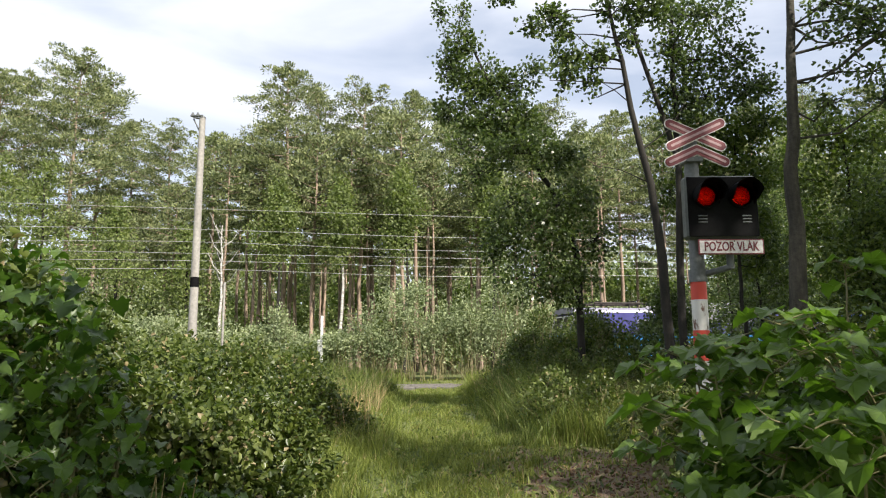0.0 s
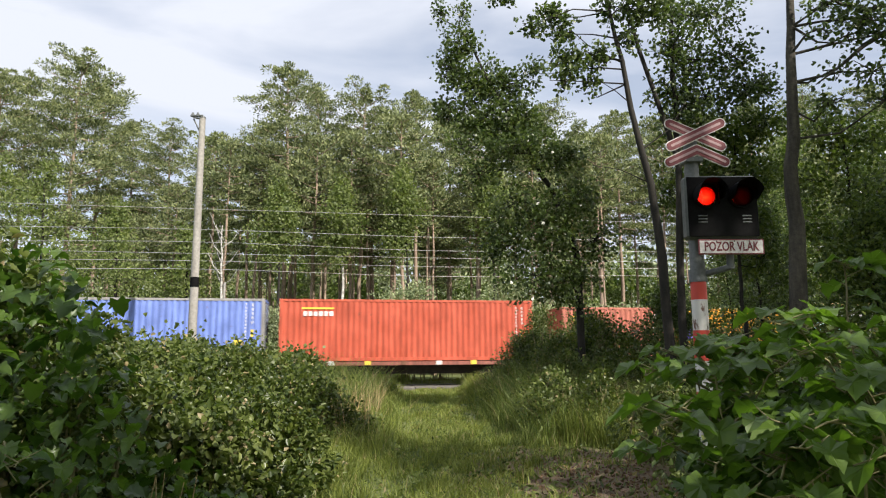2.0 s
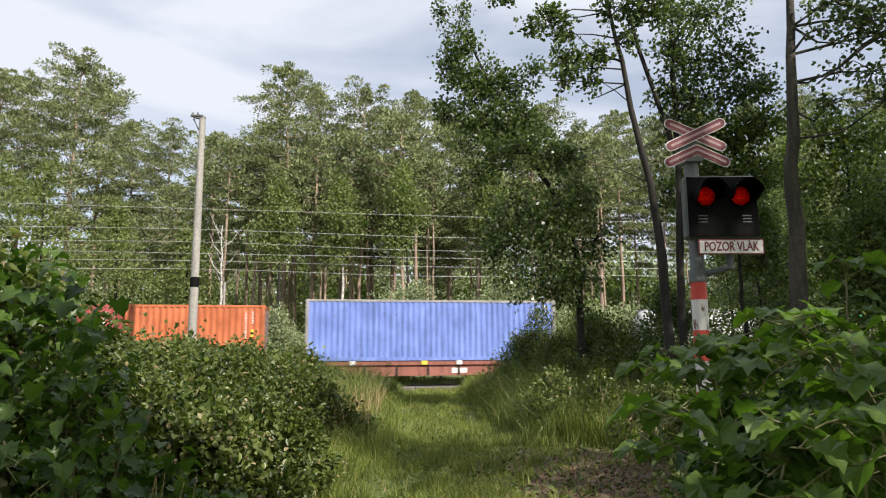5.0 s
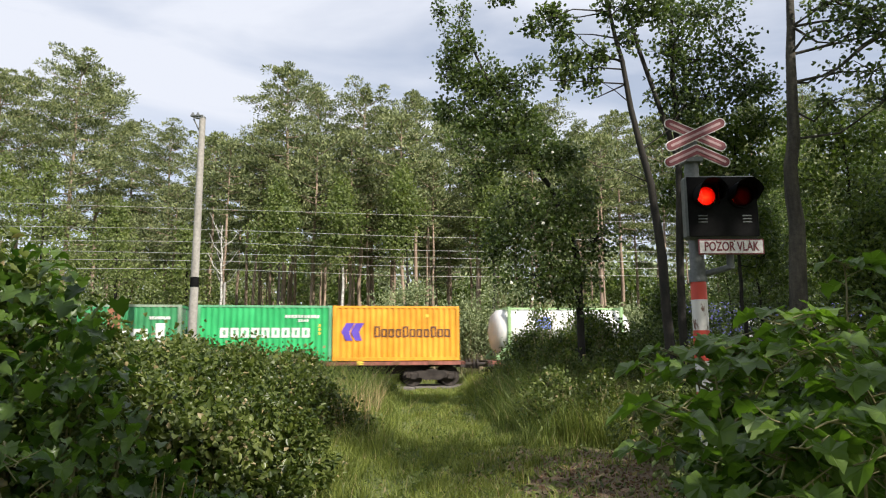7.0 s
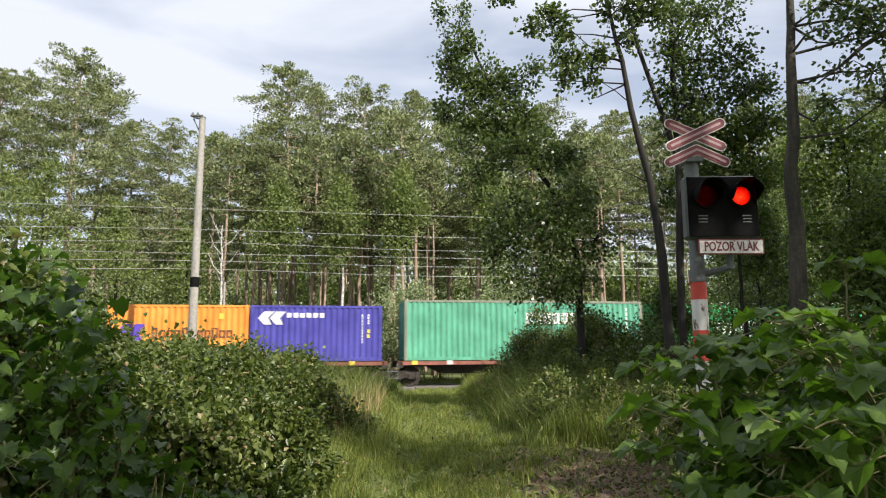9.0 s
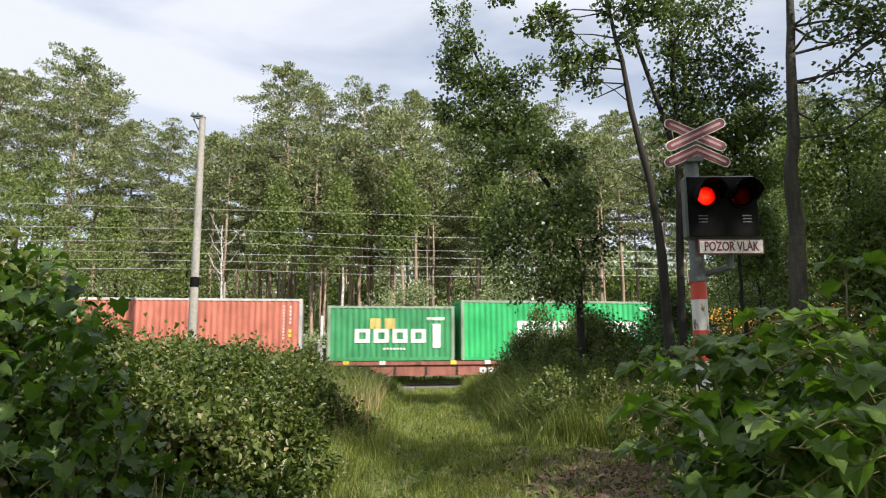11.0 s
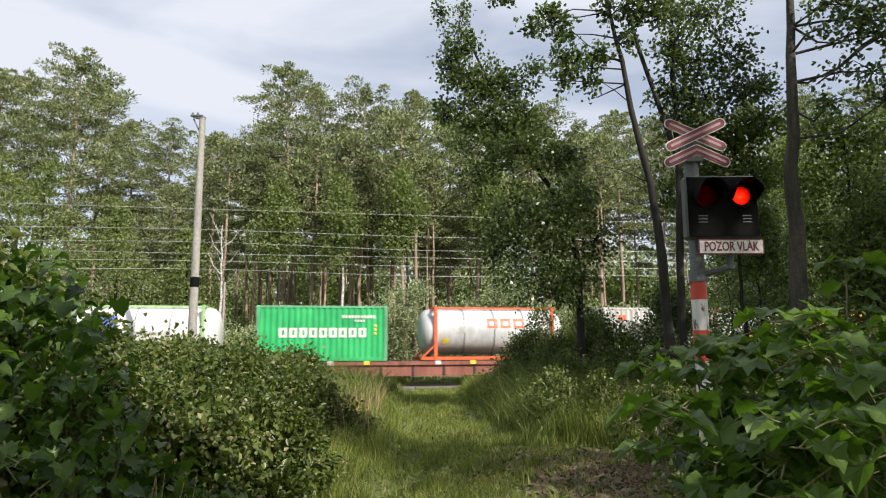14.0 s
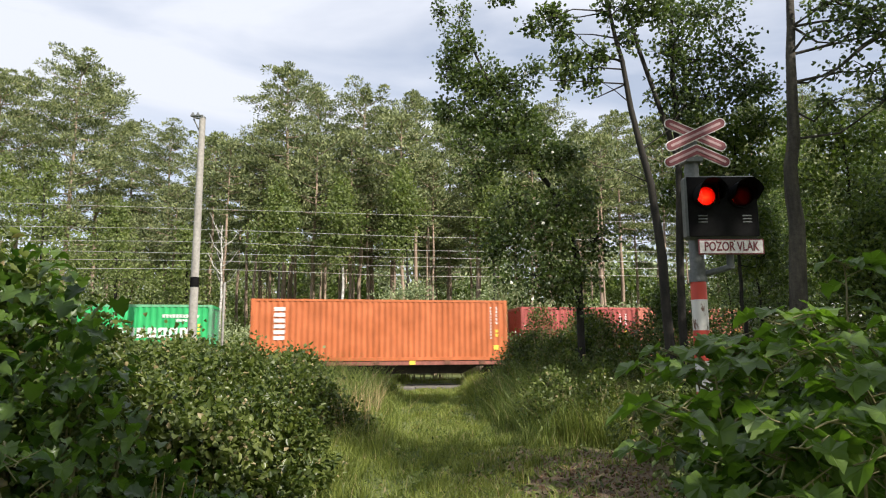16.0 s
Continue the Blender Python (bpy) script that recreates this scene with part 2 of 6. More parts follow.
def tubes(paths, sides=6):
    """Tapered tubes along polylines: arrays of verts and quads."""
    vs, fs, base = [], [], 0
    for pts, rad in paths:
        pts, rad = np.asarray(pts, float), np.asarray(rad, float)
        tang = np.gradient(pts, axis=0)
        tang /= np.linalg.norm(tang, axis=1, keepdims=True) + 1e-9
        ref = np.tile(np.array([0.31, 0.9, 0.17]), (len(pts), 1))
        a = np.cross(tang, ref)
        a /= np.linalg.norm(a, axis=1, keepdims=True) + 1e-9
        b = np.cross(tang, a)
        ang = np.linspace(0, 2 * np.pi, sides, endpoint=False)
        ring = pts[:, None] + rad[:, None, None] * (np.cos(ang)[None, :, None] * a[:, None] + np.sin(ang)[None, :, None] * b[:, None])
        vs.append(ring.reshape(-1, 3))
        for i in range(len(pts) - 1):
            for j in range(sides):
                k = (j + 1) % sides
                fs.append((base + i * sides + j, base + i * sides + k, base + (i + 1) * sides + k, base + (i + 1) * sides + j))
        base += len(pts) * sides
    return np.concatenate(vs), np.array(fs)


def unit(v):
    return v / (np.linalg.norm(v, axis=-1, keepdims=True) + 1e-9)


def leaves(rng, at, out, length, width, fold=0.25, fine=False, level=0.0):
    """Small folded leaves at points, each towards its own direction; fine ones have a rounder outline."""
    n = len(at)
    d = unit(out)
    side = unit(np.cross(d, unit(rng.normal(size=(n, 3))) * (1 - level) + np.array([0, 0, level])))
    up = np.cross(side, d)
    L = (length * rng.uniform(0.4 if level else 0.6, 1.25, n))[:, None]
    W = (width * rng.uniform(0.7, 1.2, n))[:, None]
    if not fine:
        v = np.empty((n, 4, 3))
        v[:, 0] = at
        v[:, 1] = at + d * L * 0.45 + side * W * 0.5 + up * W * fold
        v[:, 2] = at + d * L
        v[:, 3] = at + d * L * 0.45 - side * W * 0.5 + up * W * fold
        return v.reshape(-1, 3), np.arange(n * 4).reshape(n, 4)
    v = np.empty((n, 6, 3))
    curl = up * L * 0.14
    v[:, 0] = at
    v[:, 1] = at + d * L * 0.25 + side * W * 0.44 + up * W * fold
    v[:, 2] = at + d * L * 0.62 + side * W * 0.42 + up * W * fold - curl * 0.5
    v[:, 3] = at + d * L - curl * 1.5
    v[:, 4] = at + d * L * 0.62 - side * W * 0.42 + up * W * fold - curl * 0.5
    v[:, 5] = at + d * L * 0.25 - side * W * 0.44 + up * W * fold
    b = np.arange(n)[:, None] * 6
    return v.reshape(-1, 3), np.concatenate([b + np.array([0, 1, 2, 3]), b + np.array([0, 3, 4, 5])], 0)

# ---- ground and track ----
TRACK_TURN = 10.3
TC, TS = math.cos(radians(TRACK_TURN)), math.sin(radians(TRACK_TURN))
TRACK_X, TRACK_Y = -1.25 * TS, 32.86 + 1.25 * TC


def on_track(u, v=0.0, z=0.0):
    """The pose u metres along the track, v across it, turned with it."""
    return pose(TRACK_X + u * TC - v * TS, TRACK_Y + u * TS + v * TC, z, 0, 0, TRACK_TURN)


def track_across(x, y):
    return -(x - TRACK_X) * TS + (y - TRACK_Y) * TC


def ground_height(x, y):
    """The lie of the land: a flat lane, a shallow verge, a low bank under the rails."""
    w = np.abs(x - lane_centre(y))
    side = np.clip((w - 1.6) / 2.5, 0, 1)
    h = 0.10 * np.sin(x * 0.9 + 1.0) * np.sin(y * 0.7) * 0.4 + 0.12 * side
    v = np.abs(track_across(x, y))
    near = np.clip((v - 2.2) / 2.0, 0, 1)
    rut = -0.05 * np.exp(-((w - 0.8) / 0.28) ** 2)
    return (h + rut) * near - 0.26 * (1 - near)


def lane_centre(y):
    return 0.05 - 0.45 * np.clip((y - 6) / 24, 0, 1) + 0.25 * np.sin(y * 0.16)


def ground_material():
    m, t, b, o = nodes_of("meadow_soil")
    n1 = noise_node(t, 0.45, 5)
    n2 = noise_node(t, 7.0, 6, 0.7)
    n3 = noise_node(t, 45.0, 4, 0.7)
    grass = ramp(t, n1.outputs["Fac"], 0.3, (0.085, 0.115, 0.03), 0.7, (0.17, 0.19, 0.06))
    soil = ramp(t, n2.outputs["Fac"], 0.3, (0.085, 0.055, 0.04), 0.7, (0.19, 0.125, 0.085))
    co = t.nodes.new("ShaderNodeTexCoord")
    mp = t.nodes.new("ShaderNodeMapping")
    mp.inputs["Location"].default_value = (-1.75 / 2.0, -9.0 / 4.2, 0)
    mp.inputs["Scale"].default_value = (1 / 2.0, 1 / 4.2, 0)
    gr = t.nodes.new("ShaderNodeTexGradient")
    gr.gradient_type = "SPHERICAL"
    t.links.new(co.outputs["Object"], mp.inputs["Vector"])
    t.links.new(mp.outputs["Vector"], gr.inputs["Vector"])
    bare = ramp(t, gr.outputs["Fac"], 0.0, (0, 0, 0), 0.35, (1, 1, 1))
    worn = ramp(t, n2.outputs["Fac"], 0.30, (0.35, 0.35, 0.35), 0.55, (1, 1, 1))
    fac = mix(t, 1.0, bare, worn, "MULTIPLY")
    c = mix(t, fac, grass, soil)
    g = ramp(t, n3.outputs["Fac"], 0.3, (0.6, 0.6, 0.6), 0.72, (1.25, 1.25, 1.2))
    t.links.new(mix(t, 1.0, c, g, "MULTIPLY"), b.inputs["Base Color"])
    b.inputs["Roughness"].default_value = 0.95
    bump(t, b, n2.outputs["Fac"], 0.6, 0.05)
    return m


def build_ground():
    xs = np.concatenate([np.linspace(-2500, -60, 12), np.arange(-55, 56, 0.8), np.linspace(60, 2500, 12)])
    ys = np.concatenate([np.linspace(-400, -30, 8), np.arange(-25, 75, 0.7), np.linspace(80, 2500, 16)])
    gx, gy = np.meshgrid(xs, ys)
    gz = ground_height(gx, gy)
    v = np.stack([gx, gy, gz], -1).reshape(-1, 3)
    nx, ny = len(xs), len(ys)
    i, j = np.meshgrid(np.arange(nx - 1), np.arange(ny - 1))
    a = (j * nx + i).ravel()
    f = np.stack([a, a + 1, a + nx + 1, a + nx], -1)
    tagged(link("ground", mesh_np("ground", v, f, ground_material(), True)), "grassy woodland ground with a worn lane and bare soil", "ground", kind="structure")


def build_track():
    bed = bmesh.new()
    plate_pts = [(-3.0, -0.45), (-1.9, -0.2), (1.9, -0.2), (3.0, -0.45)]
    for x0, x1 in ((-110.0, 150.0),):
        a = [bed.verts.new((x0, y, z)) for y, z in plate_pts]
        b = [bed.verts.new((x1, y, z)) for y, z in plate_pts]
        for i in range(3):
            bed.faces.new((a[i], a[i + 1], b[i + 1], b[i]))
    root = thing("railway_track", on_track(0, 0, 0), "single railway track with steel rails on ballast", "track", kind="structure")
    part("ballast_bed", bed, BALLAST, root, "grey crushed stone ballast")
    prof = [(-0.07, -0.17), (0.07, -0.17), (0.07, -0.15), (0.012, -0.13), (0.012, -0.045), (0.036, -0.03), (0.036, 0.0), (-0.036, 0.0), (-0.036, -0.03), (-0.012, -0.045), (-0.012, -0.13), (-0.07, -0.15)]
    for v in (-0.75, 0.75):
        bm = bmesh.new()
        a = [bm.verts.new((-110, v + y, z)) for y, z in prof]
        b = [bm.verts.new((150, v + y, z)) for y, z in prof]
        for i in range(len(prof)):
            k = (i + 1) % len(prof)
            bm.faces.new((a[i], a[k], b[k], b[i]))
        part("rail", bm, RAIL_TOP, root, "worn steel rail with a bright head")
    sl = mesh_bm("sleeper", boxes((-0.13, 0.13, -1.3, 1.3, -0.30, -0.165), bevel=0.02), SLEEPER)
    for i in range(-30, 50):
        link("sleeper", sl, root, pose(i * 0.62, 0, 0))
    pan = mesh_bm("crossing_panel", boxes((-0.58, 0.58, -0.30, 0.30, -0.16, -0.012), bevel=0.015), SLEEPER)
    out = mesh_bm("crossing_panel", boxes((-0.58, 0.58, -0.38, 0.38, -0.16, -0.012), bevel=0.015), SLEEPER)
    for i in range(3):
        for v, me in ((-0.33, pan), (0.33, pan), (-1.25, out), (1.25, out)):
            link("crossing_panel", me, root, pose(-2.0 + i * 1.2, v, 0), "grey concrete crossing slab")


def build_wires():
    # heights over the rails and place across the track
    rows = ((8.55, 0.3), (7.45, -0.2), (7.02, 0.9), (6.32, 0.0), (6.02, 0.4), (5.6, 0.2))
    for k, (z, v) in enumerate(rows):
        n = 40
        u = np.linspace(-70, 60, n)
        pts = np.stack([u, np.full(n, v), z - 0.10 * np.cos(u / 24 * math.pi) ** 2 * (k % 3)], -1)
        vs, fs = tubes([(pts, np.full(n, 0.0095))], 5)
        tagged(link("overhead_wire", mesh_np("overhead_wire", vs, fs, WIRE, True), None, on_track(0)), "thin grey overhead wire strung along the railway", "wire", "overhead wires")


def build_pole():
    root = thing("concrete_pole", pose(-9.2, 25.0, 0.0), "tall tapered grey concrete pole beside the railway", "pole")
    part("shaft", rods(((0, 0, -0.4), (0, 0, 10.55), 0.175, 0.115), n=24), CONCRETE, root, smooth=True)
    part("band", rods(((0, 0, 4.05), (0, 0, 4.42), 0.158, 0.155), n=24), BLACK, root, "black painted band")
    part("cap", rods(((0, 0, 10.55), (0, 0, 10.62), 0.13, 0.10), n=20), GALV, root, "grey steel cap")
    part("bracket", rods(((0, 0, 10.5), (-0.38, 0.05, 10.62), 0.035), ((-0.05, 0, 9.95), (-0.36, 0.05, 10.55), 0.03), ((-0.42, -0.1, 10.62), (0.05, -0.1, 10.62), 0.04)), GALV, root, "rusty steel bracket at the top")
    for dx in (-0.40, -0.2):
        part("insulator", rods(((dx, 0.05, 10.62), (dx, 0.05, 10.72), 0.05), ((dx, 0.05, 10.70), (dx, 0.05, 10.80), 0.065, 0.03)), GALV, root, "grey porcelain insulator")


def build_markers():
    root = thing("track_marker_post", pose(-6.66, 37.4, 0.0), "white slim marker post beside the rails", "post")
    part("post", boxes((-0.07, 0.07, -0.05, 0.05, -0.2, 3.6), bevel=0.012), WHITE_PAINT, root)
    part("plate", boxes((-0.22, -0.09, -0.02, 0.0, 1.6, 2.3), bevel=0.004), WHITE_PAINT, root, "white enamel plate")
    root = thing("utility_pole", pose(-11.9, 36.8, 0.0), "thin pale pole behind the railway", "pole")
    part("shaft", rods(((0, 0, -0.2), (0, 0, 5.4), 0.07, 0.06), n=14), CONCRETE, root, smooth=True)


# ---- crossing signal ----
def capsule(l, r, n=8):
    pts = []
    for i in range(n + 1):
        a = -math.pi / 2 + math.pi * i / n
        pts.append((l / 2 + r * math.cos(a), r * math.sin(a)))
    for i in range(n + 1):
        a = math.pi / 2 + math.pi * i / n
        pts.append((-l / 2 + r * math.cos(a), r * math.sin(a)))
    return pts


def turned(pts, deg, x, z):
    c, s = math.cos(radians(deg)), math.sin(radians(deg))
    return [(x + c * a - s * b, z + s * a + c * b) for a, b in pts]


GLOWS = []


def build_signal():
    root = thing("crossing_signal", pose(2.83, 7.5, 0.0, 0, 0, 0), "level crossing warning signal on a red and white banded post", "signal")
    post = part("post", rods(((0, 0, -0.3), (0, 0, 4.05), 0.082, 0.078), n=28), GALV, root, "grey steel post", True)
    bands = ((2.235, 2.43, BAND_RED), (1.90, 2.235, BAND_WHITE), (1.57, 1.90, BAND_RED), (1.24, 1.57, BAND_WHITE), (0.91, 1.24, BAND_RED), (0.58, 0.91, BAND_WHITE))
    for z0, z1, mt in bands:
        part("band", rods(((0, 0, z0), (0, 0, z1), 0.0855, 0.085), n=28), mt, post, "red painted band" if mt is BAND_RED else "chipped white painted band", True)
    # the cross of two boards with a chevron board below
    cross = part("cross", plate(plate(bmesh.new(), turned(capsule(0.63, 0.060), -25, 0.02, 4.085), -0.125, -0.115), turned(capsule(0.63, 0.060), 25, 0.02, 4.085), -0.137, -0.127), SIGN_WHITE, root, "white edged red and white warning cross")
    for deg, y in ((-25, -0.127), (25, -0.139)):
        part("red_stripe", plate(bmesh.new(), turned(capsule(0.625, 0.050), deg, 0.02, 4.085), y - 0.003, y), SIGN_RED, cross, "faded red stripe")
        part("white_stripe", plate(bmesh.new(), turned(capsule(0.60, 0.014), deg, 0.02, 4.085), y - 0.006, y - 0.002), SIGN_PINK, cross, "pale inner stripe")
    arms = lambda l, r, y0, y1: plate(plate(bmesh.new(), turned(capsule(l, r), 24.8, -0.125, 3.845), y0, y1), turned(capsule(l, r), -24.8, 0.185, 3.845), y0 - 0.002, y1 - 0.002)
    chev = part("chevron", arms(0.345, 0.060, -0.113, -0.103), SIGN_WHITE, root, "white edged red warning chevron")
    part("red_stripe", arms(0.342, 0.050, -0.119, -0.114), SIGN_RED, chev, "faded red stripe")
    part("white_stripe", arms(0.335, 0.014, -0.125, -0.120), SIGN_PINK, chev, "pale inner stripe")
    part("clamp", boxes((-0.10, 0.10, -0.115, 0.09, 3.78, 3.84), bevel=0.006), GALV, root, "steel clamp")
    # lamp housing
    hx0, hx1, hz0, hz1 = -0.18, 0.61, 2.88, 3.58
    cab = part("housing", boxes((hx0, hx1, -0.26, -0.10, hz0, hz1), bevel=0.03), HOUSING, root, "dark grey lamp housing")
    face = bmesh.new()
    zc, lens = 3.345, 0.100
    box(face, hx0 + 0.015, hx1 - 0.015, -0.272, -0.262, hz0 + 0.02, hz1 - 0.02, bevel=0.004)
    part("front_plate", face, BLACK, cab, "matt black front plate")
    for cx in (0.035, 0.415):
        barrel, seg = bmesh.new(), 28
        rings = []
        for y, r in ((-0.268, 0.135), (-0.30, 0.135), (-0.30, 0.118), (-0.275, 0.118)):
            rings.append([barrel.verts.new((cx + r * math.cos(2 * math.pi * i / seg), y, zc + r * math.sin(2 * math.pi * i / seg))) for i in range(seg)])
        for a, b in zip(rings, rings[1:]):
            for i in range(seg):
                barrel.faces.new((a[i], a[(i + 1) % seg], b[(i + 1) % seg], b[i]))
        barrel.faces.new(rings[-1])
        lamp = part("lamp", barrel, BLACK, root, "round black lamp well")
        hood = bmesh.new()
        hr = []
        for y, r, k in ((-0.28, 0.142, 1.0), (-0.40, 0.146, 1.0), (-0.52, 0.150, 0.72)):
            row = []
            for i in range(17):
                a = math.pi / 2 + (i / 16 - 0.5) * 1.25 * math.pi * k
                row.append((cx + r * math.cos(a), y, zc + r * math.sin(a)))
            hr.append(row)
        for scale in (1.0, 0.965):
            vv = [[hood.verts.new((cx + (x - cx) * scale, y, zc + (z - zc) * scale)) for x, y, z in row] for row in hr]
            for a, b in zip(vv, vv[1:]):
                for i in range(16):
                    hood.faces.new((a[i], a[i + 1], b[i + 1], b[i]))
        part("hood", hood, BLACK, lamp, "black sun hood")
        disc = bmesh.new()
        bmesh.ops.create_circle(disc, cap_ends=True, segments=28, radius=lens, matrix=pose(0, 0, 0, 90))
        part("lamp_glow", disc, LAMP_RED, lamp, "glowing red lamp disc", m=pose(cx, -0.282, zc))
        # two added smoked flaps dim the steady glow in place of switching
        for stage, fy in ((0, -0.314), (1, -0.324)):
            flap = part("shutter_flap", rods(((-0.1165, -0.002, 0), (-0.1165, 0.002, 0), 0.1165), n=28), SMOKED, lamp, "round smoked glass flap added to dim the lamp", m=pose(cx + 0.1165, fy, zc))
            GLOWS.append((flap, cx, fy, zc, stage))
        lb = bmesh.new()
        bmesh.ops.create_uvsphere(lb, u_segments=24, v_segments=12, radius=1.0, matrix=Matrix.Translation((cx, -0.296, zc)) @ Matrix.Diagonal((0.114, 0.012, 0.114, 1)))
        part("lens", lb, LENS, lamp, "domed red glass lens", True).visible_shadow = False
    for cx in (-0.01, 0.47):
        for k in range(3):
            part("vent_slit", boxes((cx - 0.05, cx + 0.05, -0.280, -0.270, 3.05 + k * 0.035, 3.063 + k * 0.035), bevel=0.003), GALV, cab, "pale louvre slit")
    part("arm", rods(((0.0, -0.02, 2.50), (0.30, -0.17, 2.58), 0.034), ((0.30, -0.17, 2.56), (0.30, -0.17, 2.90), 0.040), n=16), GALV, root, "bent grey steel support arm", True)
    part("collar", rods(((0, 0, 2.43), (0, 0, 2.57), 0.10), n=24), GALV, root, "steel collar", True)
    # name plate
    plate_ob = part("sign_plate", boxes((-0.085, 0.620, -0.295, -0.283, 2.70, 2.865), bevel=0.003), SIGN_RED, root, "white warning sign with a red rim")
    part("sign_face", boxes((-0.070, 0.605, -0.299, -0.293, 2.714, 2.851), bevel=0.001), SIGN_WHITE, plate_ob, "white sign face")
    words = text_mesh("POZOR VLAK", 0.138, SIGN_RED)
    wide = max(v.co.x for v in words.vertices) - min(v.co.x for v in words.vertices)
    link("lettering", words, plate_ob, pose(0.268, -0.301, 2.782, 90) @ Matrix.Diagonal((0.585 / wide, 1, 1, 1)), "dark red capital letters")
    for bx in (0.11, 0.30, 0.46):
        part("bolt", rods(((bx, -0.304, 2.843), (bx, -0.296, 2.843), 0.007), n=10), DARK_STEEL, plate_ob, "small dark bolt head")


LAMP_RED = glowing("red_lamp_glow", (0.9, 0.04, 0.02), 1.5)


def lens_material():
    m, t, b, o = nodes_of("red_lens_glass")
    tr = t.nodes.new("ShaderNodeBsdfTransparent")
    tr.inputs["Color"].default_value = (0.95, 0.42, 0.34, 1)
    gl = t.nodes.new("ShaderNodeBsdfGlossy")
    gl.inputs["Roughness"].default_value = 0.18
    fr = t.nodes.new("ShaderNodeFresnel")
    fr.inputs["IOR"].default_value = 1.4
    ms = t.nodes.new("ShaderNodeMixShader")
    t.links.new(fr.outputs["Fac"], ms.inputs["Fac"])
    t.links.new(tr.outputs["BSDF"], ms.inputs[1])
    t.links.new(gl.outputs["BSDF"], ms.inputs[2])
    t.links.new(ms.outputs["Shader"], o.inputs["Surface"])
    return m


LENS = lens_material()


def smoked_material():
    m, t, b, o = nodes_of("smoked_glass")
    tr = t.nodes.new("ShaderNodeBsdfTransparent")
    tr.inputs["Color"].default_value = (0.36, 0.27, 0.27, 1)
    b.inputs["Base Color"].default_value = (0.004, 0.004, 0.004, 1)
    b.inputs["Roughness"].default_value = 0.5
    b.inputs["Specular IOR Level"].default_value = 0.05
    ms = t.nodes.new("ShaderNodeMixShader")
    ms.inputs["Fac"].default_value = 0.85
    t.links.new(b.outputs["BSDF"], ms.inputs[1])
    t.links.new(tr.outputs["BSDF"], ms.inputs[2])
    t.links.new(ms.outputs["Shader"], o.inputs["Surface"])
    return m


SMOKED = smoked_material()

# ---- plants ----


def pine_meshes(seed, height, wide=1.0, low=0.42, per=90, tuft=(0.26, 0.08)):
    """A pine: bare trunk, crooked limbs, and flat pads of needle tufts at the limbs' ends."""
    rng = np.random.default_rng(seed)
    n = 14
    h = np.linspace(0, height, n)
    bend = np.cumsum(rng.normal(0, 0.05, (n, 2)), 0)
    trunk = np.stack([bend[:, 0], bend[:, 1], h], -1)
    rad = 0.20 * (1 - h / height) ** 0.8 + 0.03
    paths = [(trunk, rad)]
    pads, sizes = [], []
    nb = int(34 * wide)
    for i in range(nb):
        f = low + (0.985 - low) * (i / nb) ** 0.9
        z = f * height
        g = (f - low) / (1 - low)
        reach = wide * (0.55 + 3.0 * math.sin(math.pi * min(1, 0.26 + 0.70 * g)) ** 0.9) * rng.uniform(0.5, 1.2)
        az = i * 2.4 + rng.uniform(-0.5, 0.5)
        k = np.array([np.interp(z, h, trunk[:, 0]), np.interp(z, h, trunk[:, 1]), z])
        d = np.array([math.cos(az), math.sin(az), 0.0])
        side = np.array([-d[1], d[0], 0.0])
        q = np.linspace(0, 1, 5)[:, None]
        lift = reach * (0.02 + 0.5 * g) + rng.uniform(-0.15, 0.2)
        limb = k + d * reach * q + np.array([0, 0, 1.0]) * (lift * q ** 1.6)
        paths.append((limb, np.linspace(0.055, 0.012, 5)))
        for sp in np.linspace(0.4, 1.0, int(2 + reach * 1.3)):
            c = k + d * reach * sp + np.array([0, 0, lift * sp ** 1.6 + rng.uniform(0.0, 0.25)]) + side * rng.uniform(-1, 1) * 0.35 * reach
            r = rng.uniform(0.55, 1.05) * (0.75 + 0.25 * wide) * (0.62 if g > 0.85 else 1.0)
            pads.append(c)
            sizes.append((r, r, r * rng.uniform(0.38, 0.6)))
    top = trunk[-1]
    for i in range(4):
        pads.append(top + np.array([rng.normal(0, 0.22), rng.normal(0, 0.22), -0.35 * i]))
        sizes.append((0.34 + 0.08 * i, 0.34 + 0.08 * i, 0.36))
    pads, sizes = np.array(pads), np.array(sizes)
    d = unit(rng.normal(size=(len(pads) * per, 3)))
    d[:, 2] = np.where(d[:, 2] < -0.25, -d[:, 2], d[:, 2])
    lump = 1 + 0.35 * np.sin(d[:, :1] * 6 + np.repeat(pads[:, :1], per, 0) * 5) * np.cos(d[:, 1:2] * 7)
    at = np.repeat(pads, per, 0) + d * np.repeat(sizes, per, 0) * lump * rng.uniform(0.25, 1.0, (len(d), 1)) ** 0.4
    dr = d * np.array([1, 1, 0.6]) + rng.normal(0, 0.45, (len(at), 3)) + np.array([0, 0, 0.35])
    lv, lf = leaves(rng, at, dr, *tuft, 0.1)
    tv, tf = tubes(paths, 5)
    return mesh_np("trunk", tv, tf, PINE_BARK, True), mesh_np("crown", lv, lf, PINE_LEAF)


